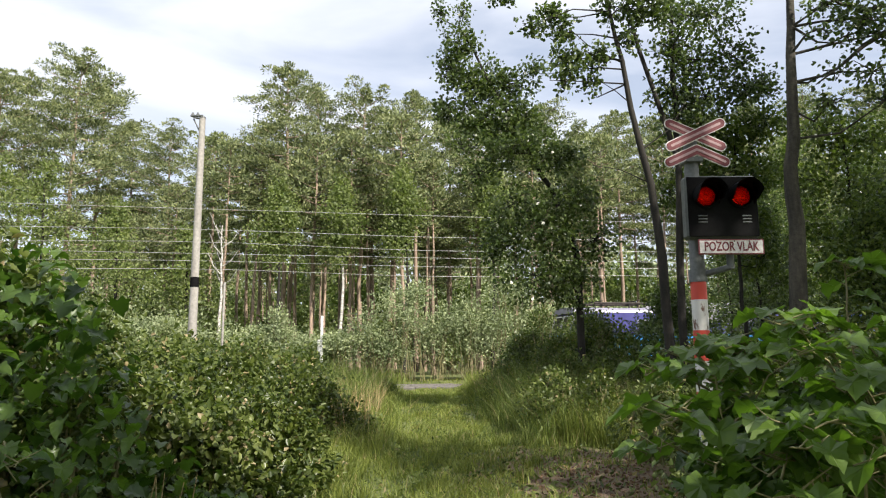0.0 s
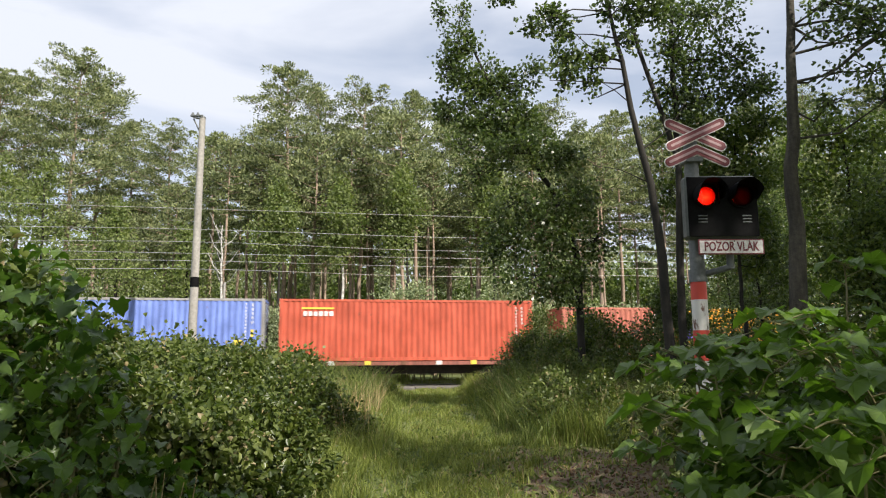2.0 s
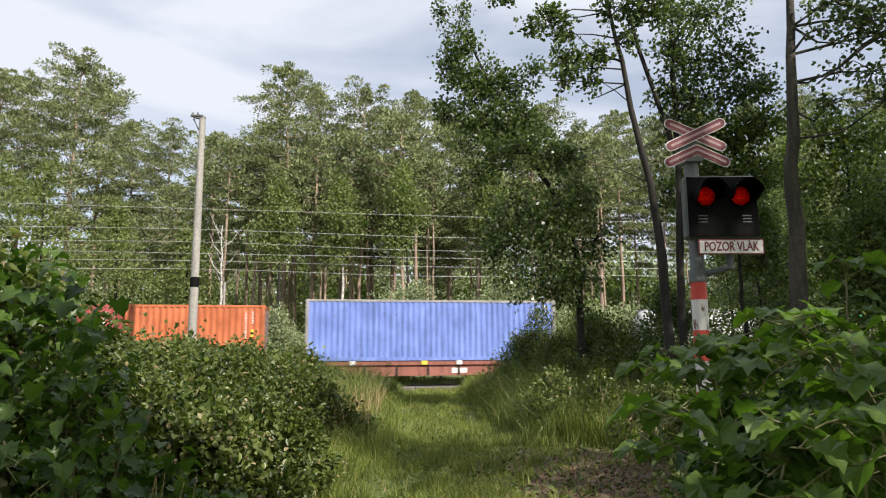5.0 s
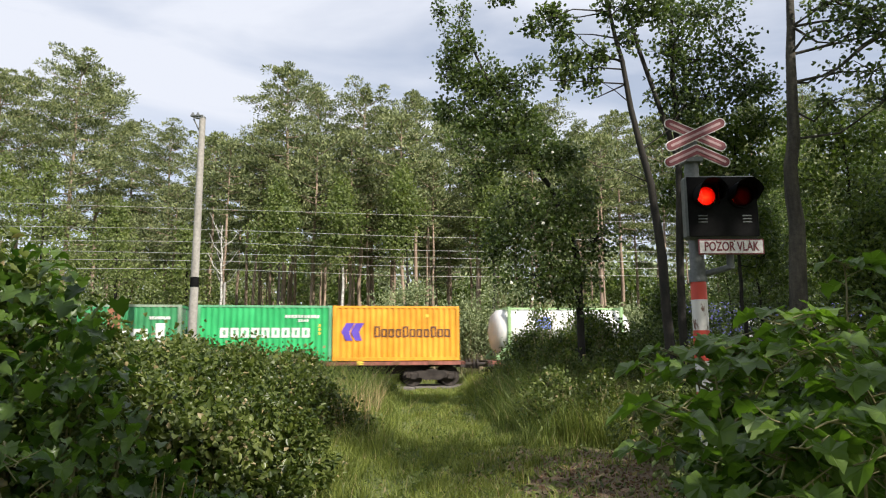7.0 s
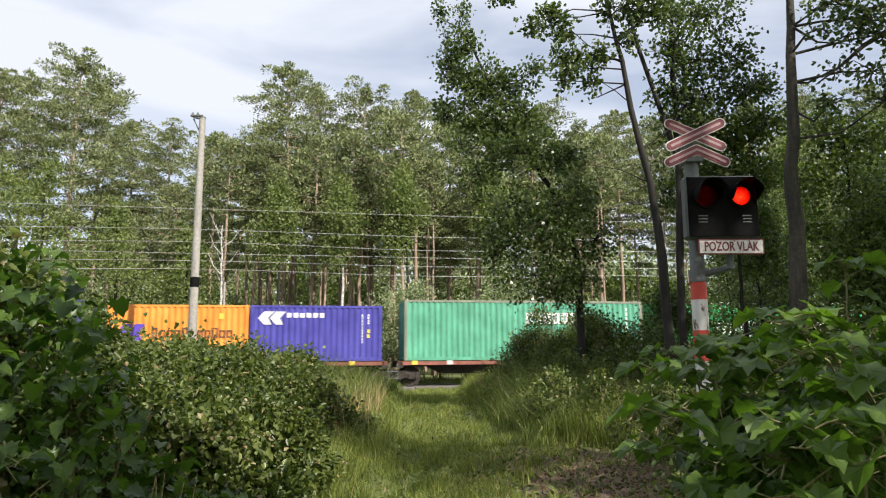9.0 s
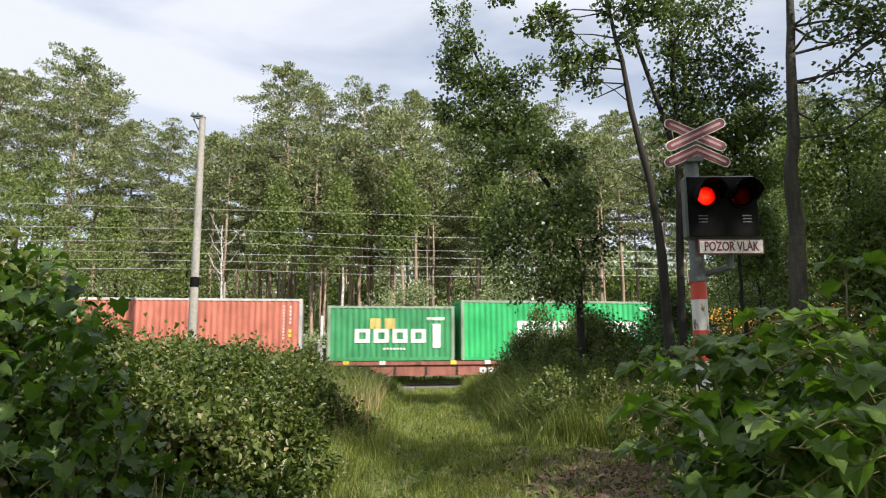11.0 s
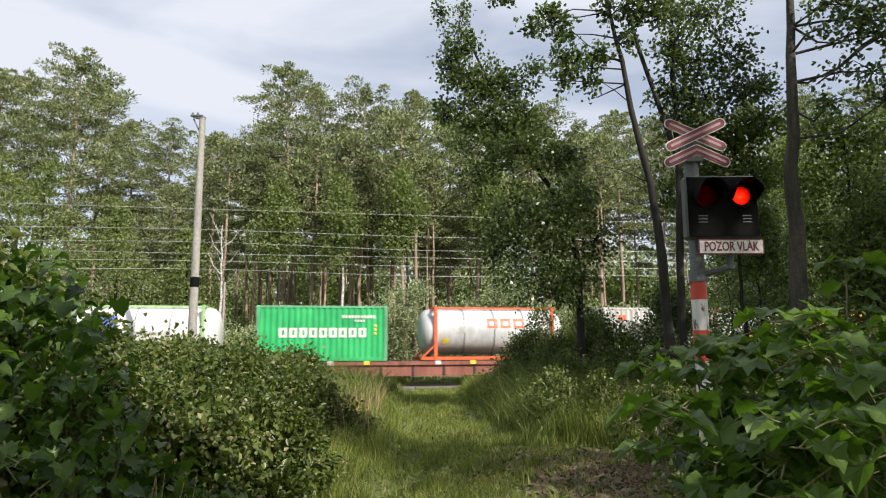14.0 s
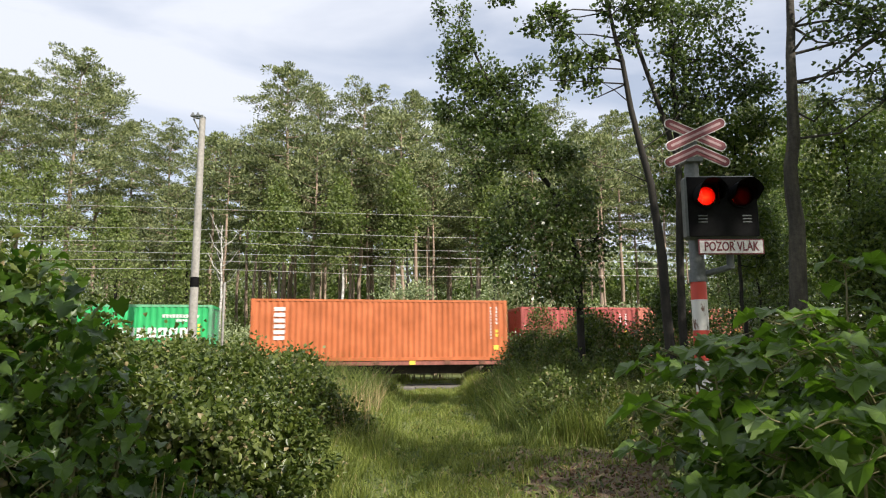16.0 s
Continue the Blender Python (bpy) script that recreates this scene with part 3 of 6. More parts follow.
def build_pines():
    kinds = []
    for k in range(6):
        hgt = 24.0
        kinds.append(pine_meshes(100 + k, hgt, (1.0, 0.8, 1.15, 0.7, 0.95, 1.05)[k], (0.44, 0.54, 0.40, 0.68, 0.60, 0.50)[k], *((115, (0.27, 0.09)) if k < 3 else (24, (0.46, 0.17)))))
    front = ((-33.9, 50, 23.58), (-35.49, 56, 25.94), (-29.44, 52, 25.97), (-30.9, 60, 27.35), (-28.93, 62, 23.55), (-23.76, 58, 21.6), (-23.3, 66, 23.85), (-21.25, 70, 21.74), (-16.27, 60, 22.62), (-11.97, 50, 24.02), (-10.5, 54, 23.7), (-6.48, 52, 22.96), (-4.84, 60, 23.91), (-2.32, 56, 23.95), (0.39, 62, 23.78), (3.14, 58, 23.13), (6.8, 64, 24.75), (9.52, 60, 24.11), (13.57, 66, 24.54), (15.25, 58, 23.07), (20.4, 64, 24.39), (23.37, 60, 24.31), (27.17, 58, 24.06), (33.9, 60, 25.34), (36.57, 56, 24.25), (-40.94, 54, 25.86), (45.01, 60, 26.38))
    rng = np.random.default_rng(5)
    spots = [(x, y, h, i % 3) for i, (x, y, h) in enumerate(front)]
    for i in range(52):
        x = rng.uniform(-46, 46)
        y = rng.uniform(47, 84)
        spots.append((x, y, rng.uniform(15, 20.5) * (0.82 if -30 < x < -15 else 1.0), 3 + i % 3))
    for i in range(32):
        x = -62 + i * 4.0 + rng.uniform(-1.2, 1.2)
        spots.append((x, rng.uniform(86, 120), rng.uniform(15, 22), 3 + i % 3))
    for i in range(32):
        spots.append((-17 + i * 1.0 + rng.uniform(-0.6, 0.6), rng.uniform(46, 62), rng.uniform(15, 19), 3))
    for x, y, h, k in spots:
        # a gap in the wood lets the sky through
        if k > 2 and 0.25 < x / y < 0.285:
            continue
        tr, cr = kinds[k]
        root = thing("pine_tree", Matrix.LocRotScale((x, y, -0.1), Euler((rng.uniform(-0.02, 0.02), rng.uniform(-0.02, 0.02), rng.uniform(0, 6.28))), Vector((1, 1, 1)) * (h / 24.6)), "tall Scots pine with bare reddish trunk and tufted crown", "tree", "pine wood")
        link("trunk", tr, root)
        link("crown", cr, root)


def broad_tree(name, label, seed, trunk, r0, blobs, leaf=(0.09, 0.065), per=11, mat=None, bark=None, spread=0.24, group="", category="tree", extra=()):
    """A tree from its trunk's line and the masses of its crown (centre, radii, twigs)."""
    rng = np.random.default_rng(seed)
    tk = np.array(trunk, float)
    base = tk[0].copy()
    s = np.linspace(0, 1, len(tk))
    fine = np.linspace(0, 1, 16)
    line = np.stack([np.interp(fine, s, tk[:, i]) for i in range(3)], -1)
    line[1:-1] += rng.normal(0, min(0.028, r0 * 0.22), (14, 3)) * np.array([1, 1, 0.2])
    paths = [(line, np.linspace(r0, r0 * 0.25, 16))]
    at, out = [], []
    for cx, cy, cz, rx, ry, rz, n in blobs:
        c, r = np.array([cx, cy, cz]), np.array([rx, ry, rz])
        anchor = line[np.argmin(np.linalg.norm(line - (c - np.array([0, 0, rz * 0.7])), axis=1))]
        mid = (anchor + c) / 2 + rng.normal(0, 0.15, 3)
        paths.append((np.array([anchor, mid, c]), np.array([r0 * 0.17, r0 * 0.12, r0 * 0.07])))
        d = unit(rng.normal(size=(n, 3)))
        p = c + d * r * (rng.uniform(0.15, 1.0, (n, 1)) ** 0.55) * (1 + 0.25 * np.sin(d[:, :1] * 7 + d[:, 2:] * 5 + cx))
        for q in p[:: max(1, n // 14)]:
            m2 = (c + q) / 2 + rng.normal(0, 0.1, 3)
            paths.append((np.array([c + (q - c) * 0.05, m2, q]), np.array([r0 * 0.09, r0 * 0.06, 0.006])))
        at.append(np.repeat(p, per, 0) + rng.normal(0, spread, (n * per, 3)))
        out.append(np.repeat(d, per, 0) * 0.5 + rng.normal(0, 0.7, (n * per, 3)) + np.array([0, 0, -0.15]))
    paths += [(np.array(a, float), np.array(b, float)) for a, b in extra]
    at, out = np.concatenate(at) - base, np.concatenate(out)
    tv, tf = tubes([(p - base, r) for p, r in paths], 7)
    lv, lf = leaves(rng, at, out, *leaf, fine=base[1] < 17)
    root = thing(name, pose(*base), label, category, group)
    link("trunk", mesh_np("trunk", tv, tf, bark or SHADED_BARK, True), root)
    link("crown", mesh_np("crown", lv, lf, mat or BROAD_LEAF), root)
    return root


def shrub(name, label, seed, x, y, blobs, leaf, per, mat, spread=0.2, stems=10, group="", z=None, category="shrub"):
    """A bush: stems from one root, leaves on twigs through its mass. Blobs are relative to the root."""
    rng = np.random.default_rng(seed)
    base = np.array([x, y, float(ground_height(x, y)) if z is None else z])
    at, out, paths = [], [], []
    for cx, cy, cz, rx, ry, rz, n in blobs:
        c, r = np.array([cx, cy, cz]), np.array([rx, ry, rz])
        d = unit(rng.normal(size=(n, 3)))
        d[:, 2] = np.where(d[:, 2] < -0.35, -d[:, 2], d[:, 2])
        lump = 1 + 0.30 * np.sin(d[:, :1] * 5 + cx * 3 + seed) * np.cos(d[:, 2:] * 7 + cy) + 0.12 * np.sin(d[:, 1:2] * 13)
        p = c + d * r * lump * (rng.uniform(0.1, 1.0, (n, 1)) ** 0.42)
        p = p[p[:, 2] > 0.03]
        n = len(p)
        d = unit(p - c)
        at.append(np.repeat(p, per, 0) + rng.normal(0, spread, (n * per, 3)))
        out.append(np.repeat(d, per, 0) * 0.6 + rng.normal(0, 0.6, (n * per, 3)) + np.array([0, 0, 0.1]))
        for q in p[rng.integers(0, n, stems)]:
            foot = np.array([cx * 0.8 + rng.normal(0, rx * 0.25), cy * 0.8 + rng.normal(0, ry * 0.25), 0.0])
            m2 = (foot + q) / 2 + np.array([0, 0, 0.25 * q[2]])
            paths.append((np.array([foot, m2, q]), np.array([0.014, 0.011, 0.005]) * (1 + rz * 0.4)))
        if y < 9 and rz > 0.2:
            # loose canes that arch out of the mass
            for q in p[rng.integers(0, n, 6)]:
                tip = c + (q - c) * rng.uniform(1.15, 1.35) + np.array([0, 0, -0.05])
                foot = q * np.array([0.6, 0.6, 0.2])
                paths.append((np.array([foot, (foot + tip) / 2 + np.array([0, 0, 0.22]), tip]), np.array([0.006, 0.005, 0.002])))
    at, out = np.concatenate(at), np.concatenate(out)
    at[:, 2] = np.maximum(at[:, 2], 0.02)
    out[:, 2] -= 0.25 if y < 16 else 0.0
    lv, lf = leaves(rng, at, out, *leaf, fine=y < 10, level=0.42 if y < 16 else 0.0)
    tv, tf = tubes(paths, 5)
    root = thing(name, pose(*base), label, category, group)
    tagged(link("stem_tangle", mesh_np("stem_tangle", tv, tf, STEM, True), root), kind="stuff")
    tagged(link("leaf_mass", mesh_np("leaf_mass", lv, lf, mat), root), kind="stuff")
    return root


def build_far_plants():
    rng = np.random.default_rng(11)
    # pale sallow bushes behind the rails
    spots = ((-22, 37, 4.2), (-18.5, 38.5, 5.2), (-15.5, 36.5, 3.4), (-12.5, 39, 4.0), (-9.4, 39, 3.9), (-7.0, 39.5, 2.4), (-4.3, 38.4, 3.7), (-1.4, 38.6, 5.6), (1.2, 39.2, 4.6), (3.6, 39, 5.6), (6.4, 40, 6.0), (9.5, 40.5, 4.2), (13, 41, 4.6), (17, 42, 4.2), (21.5, 43, 4.6), (-26, 38, 5.0), (26, 44, 5))
    for i, (x, y, h) in enumerate(spots):
        r = h * 0.48
        blobs = [(0, 0, h * 0.38, r * 0.9, r * 0.8, h * 0.4, 150)] + [(rng.uniform(-r, r), rng.uniform(-0.9, 0.4), h * rng.uniform(0.3, 0.85), r * rng.uniform(0.3, 0.5), r * 0.4, h * rng.uniform(0.12, 0.2), 48) for _ in range(7)]
        shrub("sallow_bush", "pale grey-green sallow bush behind the railway", 300 + i, x, y, blobs, (0.17, 0.085), 11, SALLOW_LEAF, 0.24, 5, "sallow thicket")
    # broadleaved trees among the pines
    mids = ((-36, 44, 13, 3.4), (-31, 46, 15, 3.6), (-26.5, 44, 14, 3.4), (-22, 45, 11.5, 3.0), (-18, 47, 10, 2.6), (-6.9, 45, 12.8, 1.5), (3.2, 45, 13.6, 2.0), (-11.0, 44.5, 12.6, 1.7), (-2.6, 45, 13.6, 1.5), (22, 42, 14, 3.2), (26, 40, 15, 3.6), (31, 42, 15, 3.8), (19, 36.5, 13, 2.8))
    for i, (x, y, h, r) in enumerate(mids):
        blobs = []
        for k in range(9):
            f = (0.64 + 0.33 * k / 8) if -12 < x < 10 else (0.32 + 0.64 * k / 8)
            w = r * math.sin(math.pi * min(0.96, 0.2 + 0.75 * k / 8))
            blobs.append((x + rng.uniform(-0.6, 0.6) * w, y + rng.uniform(-0.5, 0.5) * w, h * f, w * 0.7, w * 0.7, h * 0.085, 72 if -12 < x < 10 else 58))
        broad_tree("birch_tree" if i % 4 == 1 else "oak_tree", "leafy light green broadleaved tree at the wood's edge", 400 + i, [(x, y, -0.1), (x + 0.2, y, h * 0.5), (x, y, h * 0.95)], 0.14, blobs, (0.20, 0.15), 9, BRIGHT_LEAF if x < 12 else BROAD_LEAF, BIRCH_BARK if i % 4 == 1 else SHADED_BARK, 0.32, "wood edge")
    for i in range(30):
        x, y, h = -40 + i * 2.75 + rng.uniform(-1, 1), rng.uniform(43.5, 54), rng.uniform(4.5, 8.0)
        h *= 0.55 if -16 < x < 16 else 1.0
        r = h * 0.36
        blobs = [(0, 0, h * 0.42, r, r, h * 0.45, 150)] + [(rng.uniform(-r, r), rng.uniform(-0.6, 0.6), h * rng.uniform(0.3, 0.85), r * 0.5, r * 0.5, h * 0.2, 55) for _ in range(3)]
        shrub("hazel_bush", "tall green hazel bush under the pines", 350 + i, x, y, blobs, (0.26, 0.19), 6, (BRIGHT_LEAF, BROAD_LEAF, SALLOW_LEAF)[i % 3], 0.3, 5, "wood understorey")
    far = [o for o in scene.objects if o.parent is None and o.name.startswith("hazel_bush")]
    for i in range(40):
        b = far[i % len(far)]
        copy_thing(b, pose(-50 + i * 2.5 + rng.uniform(-1, 1), rng.uniform(57, 82), 0, 0, 0, rng.uniform(0, 360)))
    for i in range(30):
        x = -58 + i * 3.6 + rng.uniform(-1, 1)
        if 23 < x < 27:
            continue
        b = far[(i * 7) % len(far)]
        k = rng.uniform(1.6, 2.2)
        copy_thing(b, pose(x, rng.uniform(84, 100), 0, 0, 0, rng.uniform(0, 360)) @ Matrix.Diagonal((k, k, k, 1)))
    for i in range(34):
        x = -62 + i * 3.8 + rng.uniform(-1, 1)
        if 26.5 < x < 31:
            continue
        k = rng.uniform(2.6, 3.6)
        copy_thing(far[(i * 5 + 3) % len(far)], pose(x, rng.uniform(104, 114), 0, 0, 0, rng.uniform(0, 360)) @ Matrix.Diagonal((k, k, k, 1)))
    # a bare dying birch
    br = []
    for k in range(9):
        z = 6.0 + k * 0.45
        a = k * 2.1
        br.append(([(-15.2, 46, z), (-15.2 + 0.7 * math.cos(a), 46 + 0.5 * math.sin(a), z + 0.5), (-15.2 + 1.3 * math.cos(a), 46 + 0.9 * math.sin(a), z + 1.4)], [0.05, 0.035, 0.012]))
    broad_tree("dead_birch_tree", "bare white-barked birch with dry forked limbs", 450, [(-15.2, 46, -0.1), (-15.1, 46, 5), (-15.2, 46, 10.3)], 0.15, [(-15.2, 46, 9.5, 0.8, 0.8, 1.2, 10)], (0.15, 0.1), 6, BRIGHT_LEAF, BIRCH_BARK, 0.2, "wood edge", extra=br)


def crown(y, rows, deep):
    """Masses of a crown from rows of x, z, half width, half height and twigs."""
    return [(x, y + 0.25 * math.sin(5 * x + 3 * z), z, rx, max(rx, rz) * deep, rz, n) for x, z, rx, rz, n in rows]


def build_right_trees():
    # leaning tree with an open crown over the lane's far end
    top = ((0.47, 10.75, 0.55, 0.66, 44), (0.27, 9.77, 0.50, 0.55, 38), (1.10, 9.50, 0.88, 0.68, 90), (2.01, 9.35, 0.68, 0.44, 50), (2.68, 9.75, 0.36, 0.18, 12), (0.26, 8.64, 0.50, 0.46, 32), (1.25, 8.38, 1.0, 0.70, 120), (2.23, 7.95, 0.95, 0.75, 120), (-0.02, 11.68, 0.15, 0.44, 10), (0.64, 11.76, 0.14, 0.34, 7))
    low = ((3.12, 7.02, 0.73, 0.52, 60), (1.89, 7.2, 1.15, 0.45, 60), (0.55, 7.44, 0.5, 0.30, 18), (0.99, 6.52, 0.7, 0.30, 18), (2.05, 5.77, 1.0, 0.70, 56), (2.95, 5.20, 0.9, 0.80, 90), (1.6, 4.45, 0.75, 0.70, 52), (2.5, 3.70, 1.0, 0.75, 76), (3.44, 3.70, 0.80, 0.90, 64), (3.66, 5.9, 0.65, 0.65, 34), (4.2, 4.7, 0.6, 0.7, 26))
    broad_tree("leaning_alder_tree", "slanting shade-darkened broadleaved tree with open ragged crown", 501, [(3.9, 19, -0.1), (3.82, 19, 3.27), (3.75, 19, 4.55), (3.25, 19, 6.02), (2.63, 19, 7.02), (1.99, 19, 8.38), (1.27, 19, 9.77), (0.52, 19, 11.18)], 0.115,
               crown(19, top, 0.5) + crown(18.5, low, 0.8), (0.115, 0.095), 17, SHADED_LEAF, SHADED_BARK, 0.125, "lane trees")
    top = ((1.32, 9.35, 0.35, 0.12, 14), (1.93, 8.56, 0.22, 0.11, 9), (2.50, 8.95, 0.47, 0.27, 28), (2.67, 8.56, 0.27, 0.17, 13), (2.71, 7.80, 0.42, 0.32, 32), (3.37, 7.93, 0.34, 0.25, 20), (3.25, 7.39, 0.22, 0.20, 9), (3.93, 9.08, 0.68, 0.36, 40), (4.68, 9.15, 0.68, 0.37, 42), (4.15, 8.42, 0.37, 0.25, 10), (2.64, 7.32, 0.17, 0.20, 7), (4.4, 10.3, 1.3, 0.6, 24), (2.4, 10.2, 1.0, 0.4, 8))
    twigs = [([(3.98, 14, 7.84), (3.70, 14, 7.97), (3.16, 13.9, 8.23), (2.77, 13.9, 8.62)], [0.02, 0.016, 0.012, 0.006]), ([(3.95, 14, 7.71), (3.39, 13.9, 7.71), (2.90, 13.9, 7.67), (2.22, 13.8, 7.52)], [0.02, 0.015, 0.011, 0.005]), ([(4.10, 14, 6.9), (3.7, 13.9, 7.2), (3.26, 13.9, 7.5)], [0.015, 0.01, 0.005]), ([(4.25, 14, 5.9), (4.8, 13.9, 6.3), (5.2, 13.9, 6.9)], [0.02, 0.012, 0.005]), ([(4.35, 14, 5.2), (3.8, 14.1, 5.5), (3.2, 14.1, 5.6)], [0.016, 0.01, 0.005])]
    broad_tree("leaning_ash_tree", "thin shade-darkened leaning tree with small hanging leaves", 502, [(4.7, 14, -0.1), (4.59, 14, 3.32), (4.47, 14, 4.64), (4.23, 14, 5.99), (3.99, 14, 7.39), (3.73, 14, 8.69), (3.4, 14, 10.5)], 0.115,
               crown(13.8, top, 0.7), (0.10, 0.085), 12, SHADED_LEAF, SHADED_BARK, 0.095, "lane trees", extra=twigs)
    top = ((6.12, 9.91, 0.92, 0.60, 44), (6.98, 10.14, 0.80, 0.55, 30), (5.65, 9.01, 0.63, 0.49, 26), (6.34, 8.86, 0.82, 0.59, 50), (7.12, 8.86, 0.55, 0.55, 28), (5.74, 8.05, 0.63, 0.50, 28), (6.49, 7.76, 0.86, 0.58, 56), (7.37, 8.05, 0.59, 0.45, 30), (8.00, 8.2, 0.45, 0.34, 16), (5.63, 7.25, 0.42, 0.42, 18))
    low = ((7.27, 6.97, 0.76, 0.48, 60), (7.99, 7.25, 0.55, 0.42, 36), (7.08, 6.04, 0.82, 0.55, 56), (7.97, 6.04, 0.55, 0.62, 46), (6.31, 7.04, 0.62, 0.35, 30), (7.69, 4.92, 0.68, 0.61, 46), (6.85, 4.65, 0.75, 0.54, 36), (5.75, 5.62, 0.41, 0.82, 22), (7.96, 3.96, 0.54, 0.54, 26))
    limbs = [([(5.75, 16, 6.2), (5.3, 15.9, 7.6), (4.85, 15.8, 9.0), (4.6, 15.8, 10.2)], [0.07, 0.06, 0.05, 0.03])]
    broad_tree("slim_oak_tree", "slim shade-darkened forked tree with dense leafy crown", 504, [(5.6, 16, -0.1), (5.68, 16, 4.65), (5.75, 16, 7.47), (5.74, 16, 9.53), (5.81, 16, 12)], 0.11,
               crown(16, top, 0.8), (0.105, 0.085), 15, SHADED_LEAF, SHADED_BARK, 0.14, "lane trees", extra=limbs)
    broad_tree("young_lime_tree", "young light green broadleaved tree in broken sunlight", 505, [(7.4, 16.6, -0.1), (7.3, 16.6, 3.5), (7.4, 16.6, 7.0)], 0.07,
               crown(16.6, low, 0.8), (0.12, 0.095), 14, BROAD_LEAF, SHADED_BARK, 0.15, "lane trees")
    right = ((7.63, 8.48, 0.44, 0.14, 14), (8.27, 8.12, 0.50, 0.22, 30), (7.36, 7.82, 0.22, 0.12, 5), (8.56, 7.75, 0.30, 0.16, 12), (7.79, 7.65, 0.30, 0.08, 5), (7.63, 7.07, 0.28, 0.18, 5), (8.28, 6.95, 0.44, 0.28, 9), (7.35, 6.32, 0.28, 0.20, 8), (8.38, 6.32, 0.28, 0.43, 12), (6.0, 11.5, 2.2, 0.9, 20))
    limbs = [([(9.9, 12.5, 8.3), (9.04, 12.5, 8.06), (8.66, 12.5, 7.80), (8.22, 12.5, 7.53), (7.74, 12.5, 7.12), (7.28, 12.6, 6.78)], [0.075, 0.062, 0.055, 0.045, 0.03, 0.012]), ([(9.9, 12.5, 8.7), (9.08, 12.5, 8.41), (8.40, 12.5, 8.29), (7.85, 12.5, 8.41), (7.32, 12.5, 8.65)], [0.05, 0.04, 0.032, 0.024, 0.01]), ([(7.1, 13, 8.2), (7.5, 12.8, 7.75), (8.1, 12.7, 7.65)], [0.03, 0.02, 0.008]), ([(10.4, 12.5, -0.1), (10.3, 12.5, 4.0), (9.9, 12.5, 8.3), (9.6, 12.5, 11)], [0.16, 0.14, 0.11, 0.07])]
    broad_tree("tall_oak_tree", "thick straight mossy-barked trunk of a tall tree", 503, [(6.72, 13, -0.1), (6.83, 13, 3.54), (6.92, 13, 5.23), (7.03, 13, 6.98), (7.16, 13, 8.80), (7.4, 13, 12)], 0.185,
               crown(12.5, right, 0.5), (0.10, 0.078), 13, SHADED_LEAF, MOSSY_BARK, 0.13, "lane trees", extra=limbs)
    sunny = ((10.37, 7.71, 0.62, 0.62, 50), (11.11, 7.22, 0.85, 0.70, 66), (11.99, 7.54, 0.62, 0.93, 50), (10.25, 6.27, 0.69, 0.69, 56), (11.29, 5.79, 0.84, 0.77, 66), (11.80, 4.71, 0.61, 0.76, 46), (10.28, 4.71, 0.68, 0.68, 46), (10.80, 3.79, 0.91, 0.53, 46))
    broad_tree("maple_tree", "yellow-green broadleaved tree behind the lane", 506, [(11.2, 18, -0.1), (11.1, 18, 4), (11.0, 18, 8)], 0.08, crown(18, sunny, 0.9), (0.13, 0.11), 12, BROAD_LEAF, SHADED_BARK, 0.17, "lane trees")
    rng = np.random.default_rng(31)
    # understorey right of the lane
    under = ((4.6, 21.5, 2.7, 1.5), (6.6, 20, 3.4, 1.6), (8.8, 19, 5.6, 2.0), (7.6, 24, 3.8, 1.8), (10.5, 25, 6.0, 2.4), (13.5, 22, 7.5, 2.5), (9.2, 14.5, 4.6, 1.6), (11.0, 15.5, 6.0, 1.9), (3.3, 24.5, 2.2, 1.3), (5.2, 26.5, 2.4, 1.5), (13, 27, 7.5, 2.6), (16.5, 25, 9, 2.8))
    for i, (x, y, h, r) in enumerate(under):
        blobs = []
        for k in range(6):
            f = 0.16 + 0.76 * k / 5
            w = r * math.sin(math.pi * min(0.95, 0.3 + 0.6 * k / 5))
            blobs.append((x + rng.uniform(-0.45, 0.45) * w, y + rng.uniform(-0.5, 0.5) * w, h * f, w * 0.75, w * 0.75, h * 0.13, 105 if h > 3.9 else 76))
        broad_tree("young_hornbeam", "dense green young broadleaved tree by the lane, shade in its colours", 520 + i, [(x, y, -0.1), (x + 0.1, y, h * 0.5), (x - 0.1, y, h * 0.9)], 0.06, blobs, (0.11, 0.08), 12, SHADED_LEAF if i % 3 else BROAD_LEAF, SHADED_BARK, 0.19, "lane understorey")
    # unseen trees added out of view to shade the lane's near end, signal and growth
    shade = ((10.2, -0.9, 15, 3.2, 50), (12, 11, 14, 2.8, 100), (16, 8.5, 15, 3.0, 100), (14, 8.3, 13, 2.4, 110), (6.2, -1.2, 8.0, 1.1, 150), (3.1, -1.5, 6.9, 1.7, 70), (14.5, 4.2, 15, 2.8, 130), (17, 11, 16, 3.5, 100), (17.5, 5.5, 16, 3.2, 100), (-0.8, -1.4, 11, 2.6, 85), (-1.4, -5.5, 13, 3.2, 90), (-5.0, -3.5, 12, 3.0, 90))
    for i, (x, y, h, r, dense) in enumerate(shade):
        blobs = []
        for k in range(8):
            f = 0.45 + 0.55 * k / 7
            w = r * math.sin(math.pi * min(0.95, 0.25 + 0.65 * k / 7))
            blobs.append((x + rng.uniform(-0.5, 0.5) * w, y + rng.uniform(-0.5, 0.5) * w, h * f, w * 0.75, w * 0.75, h * 0.07, dense))
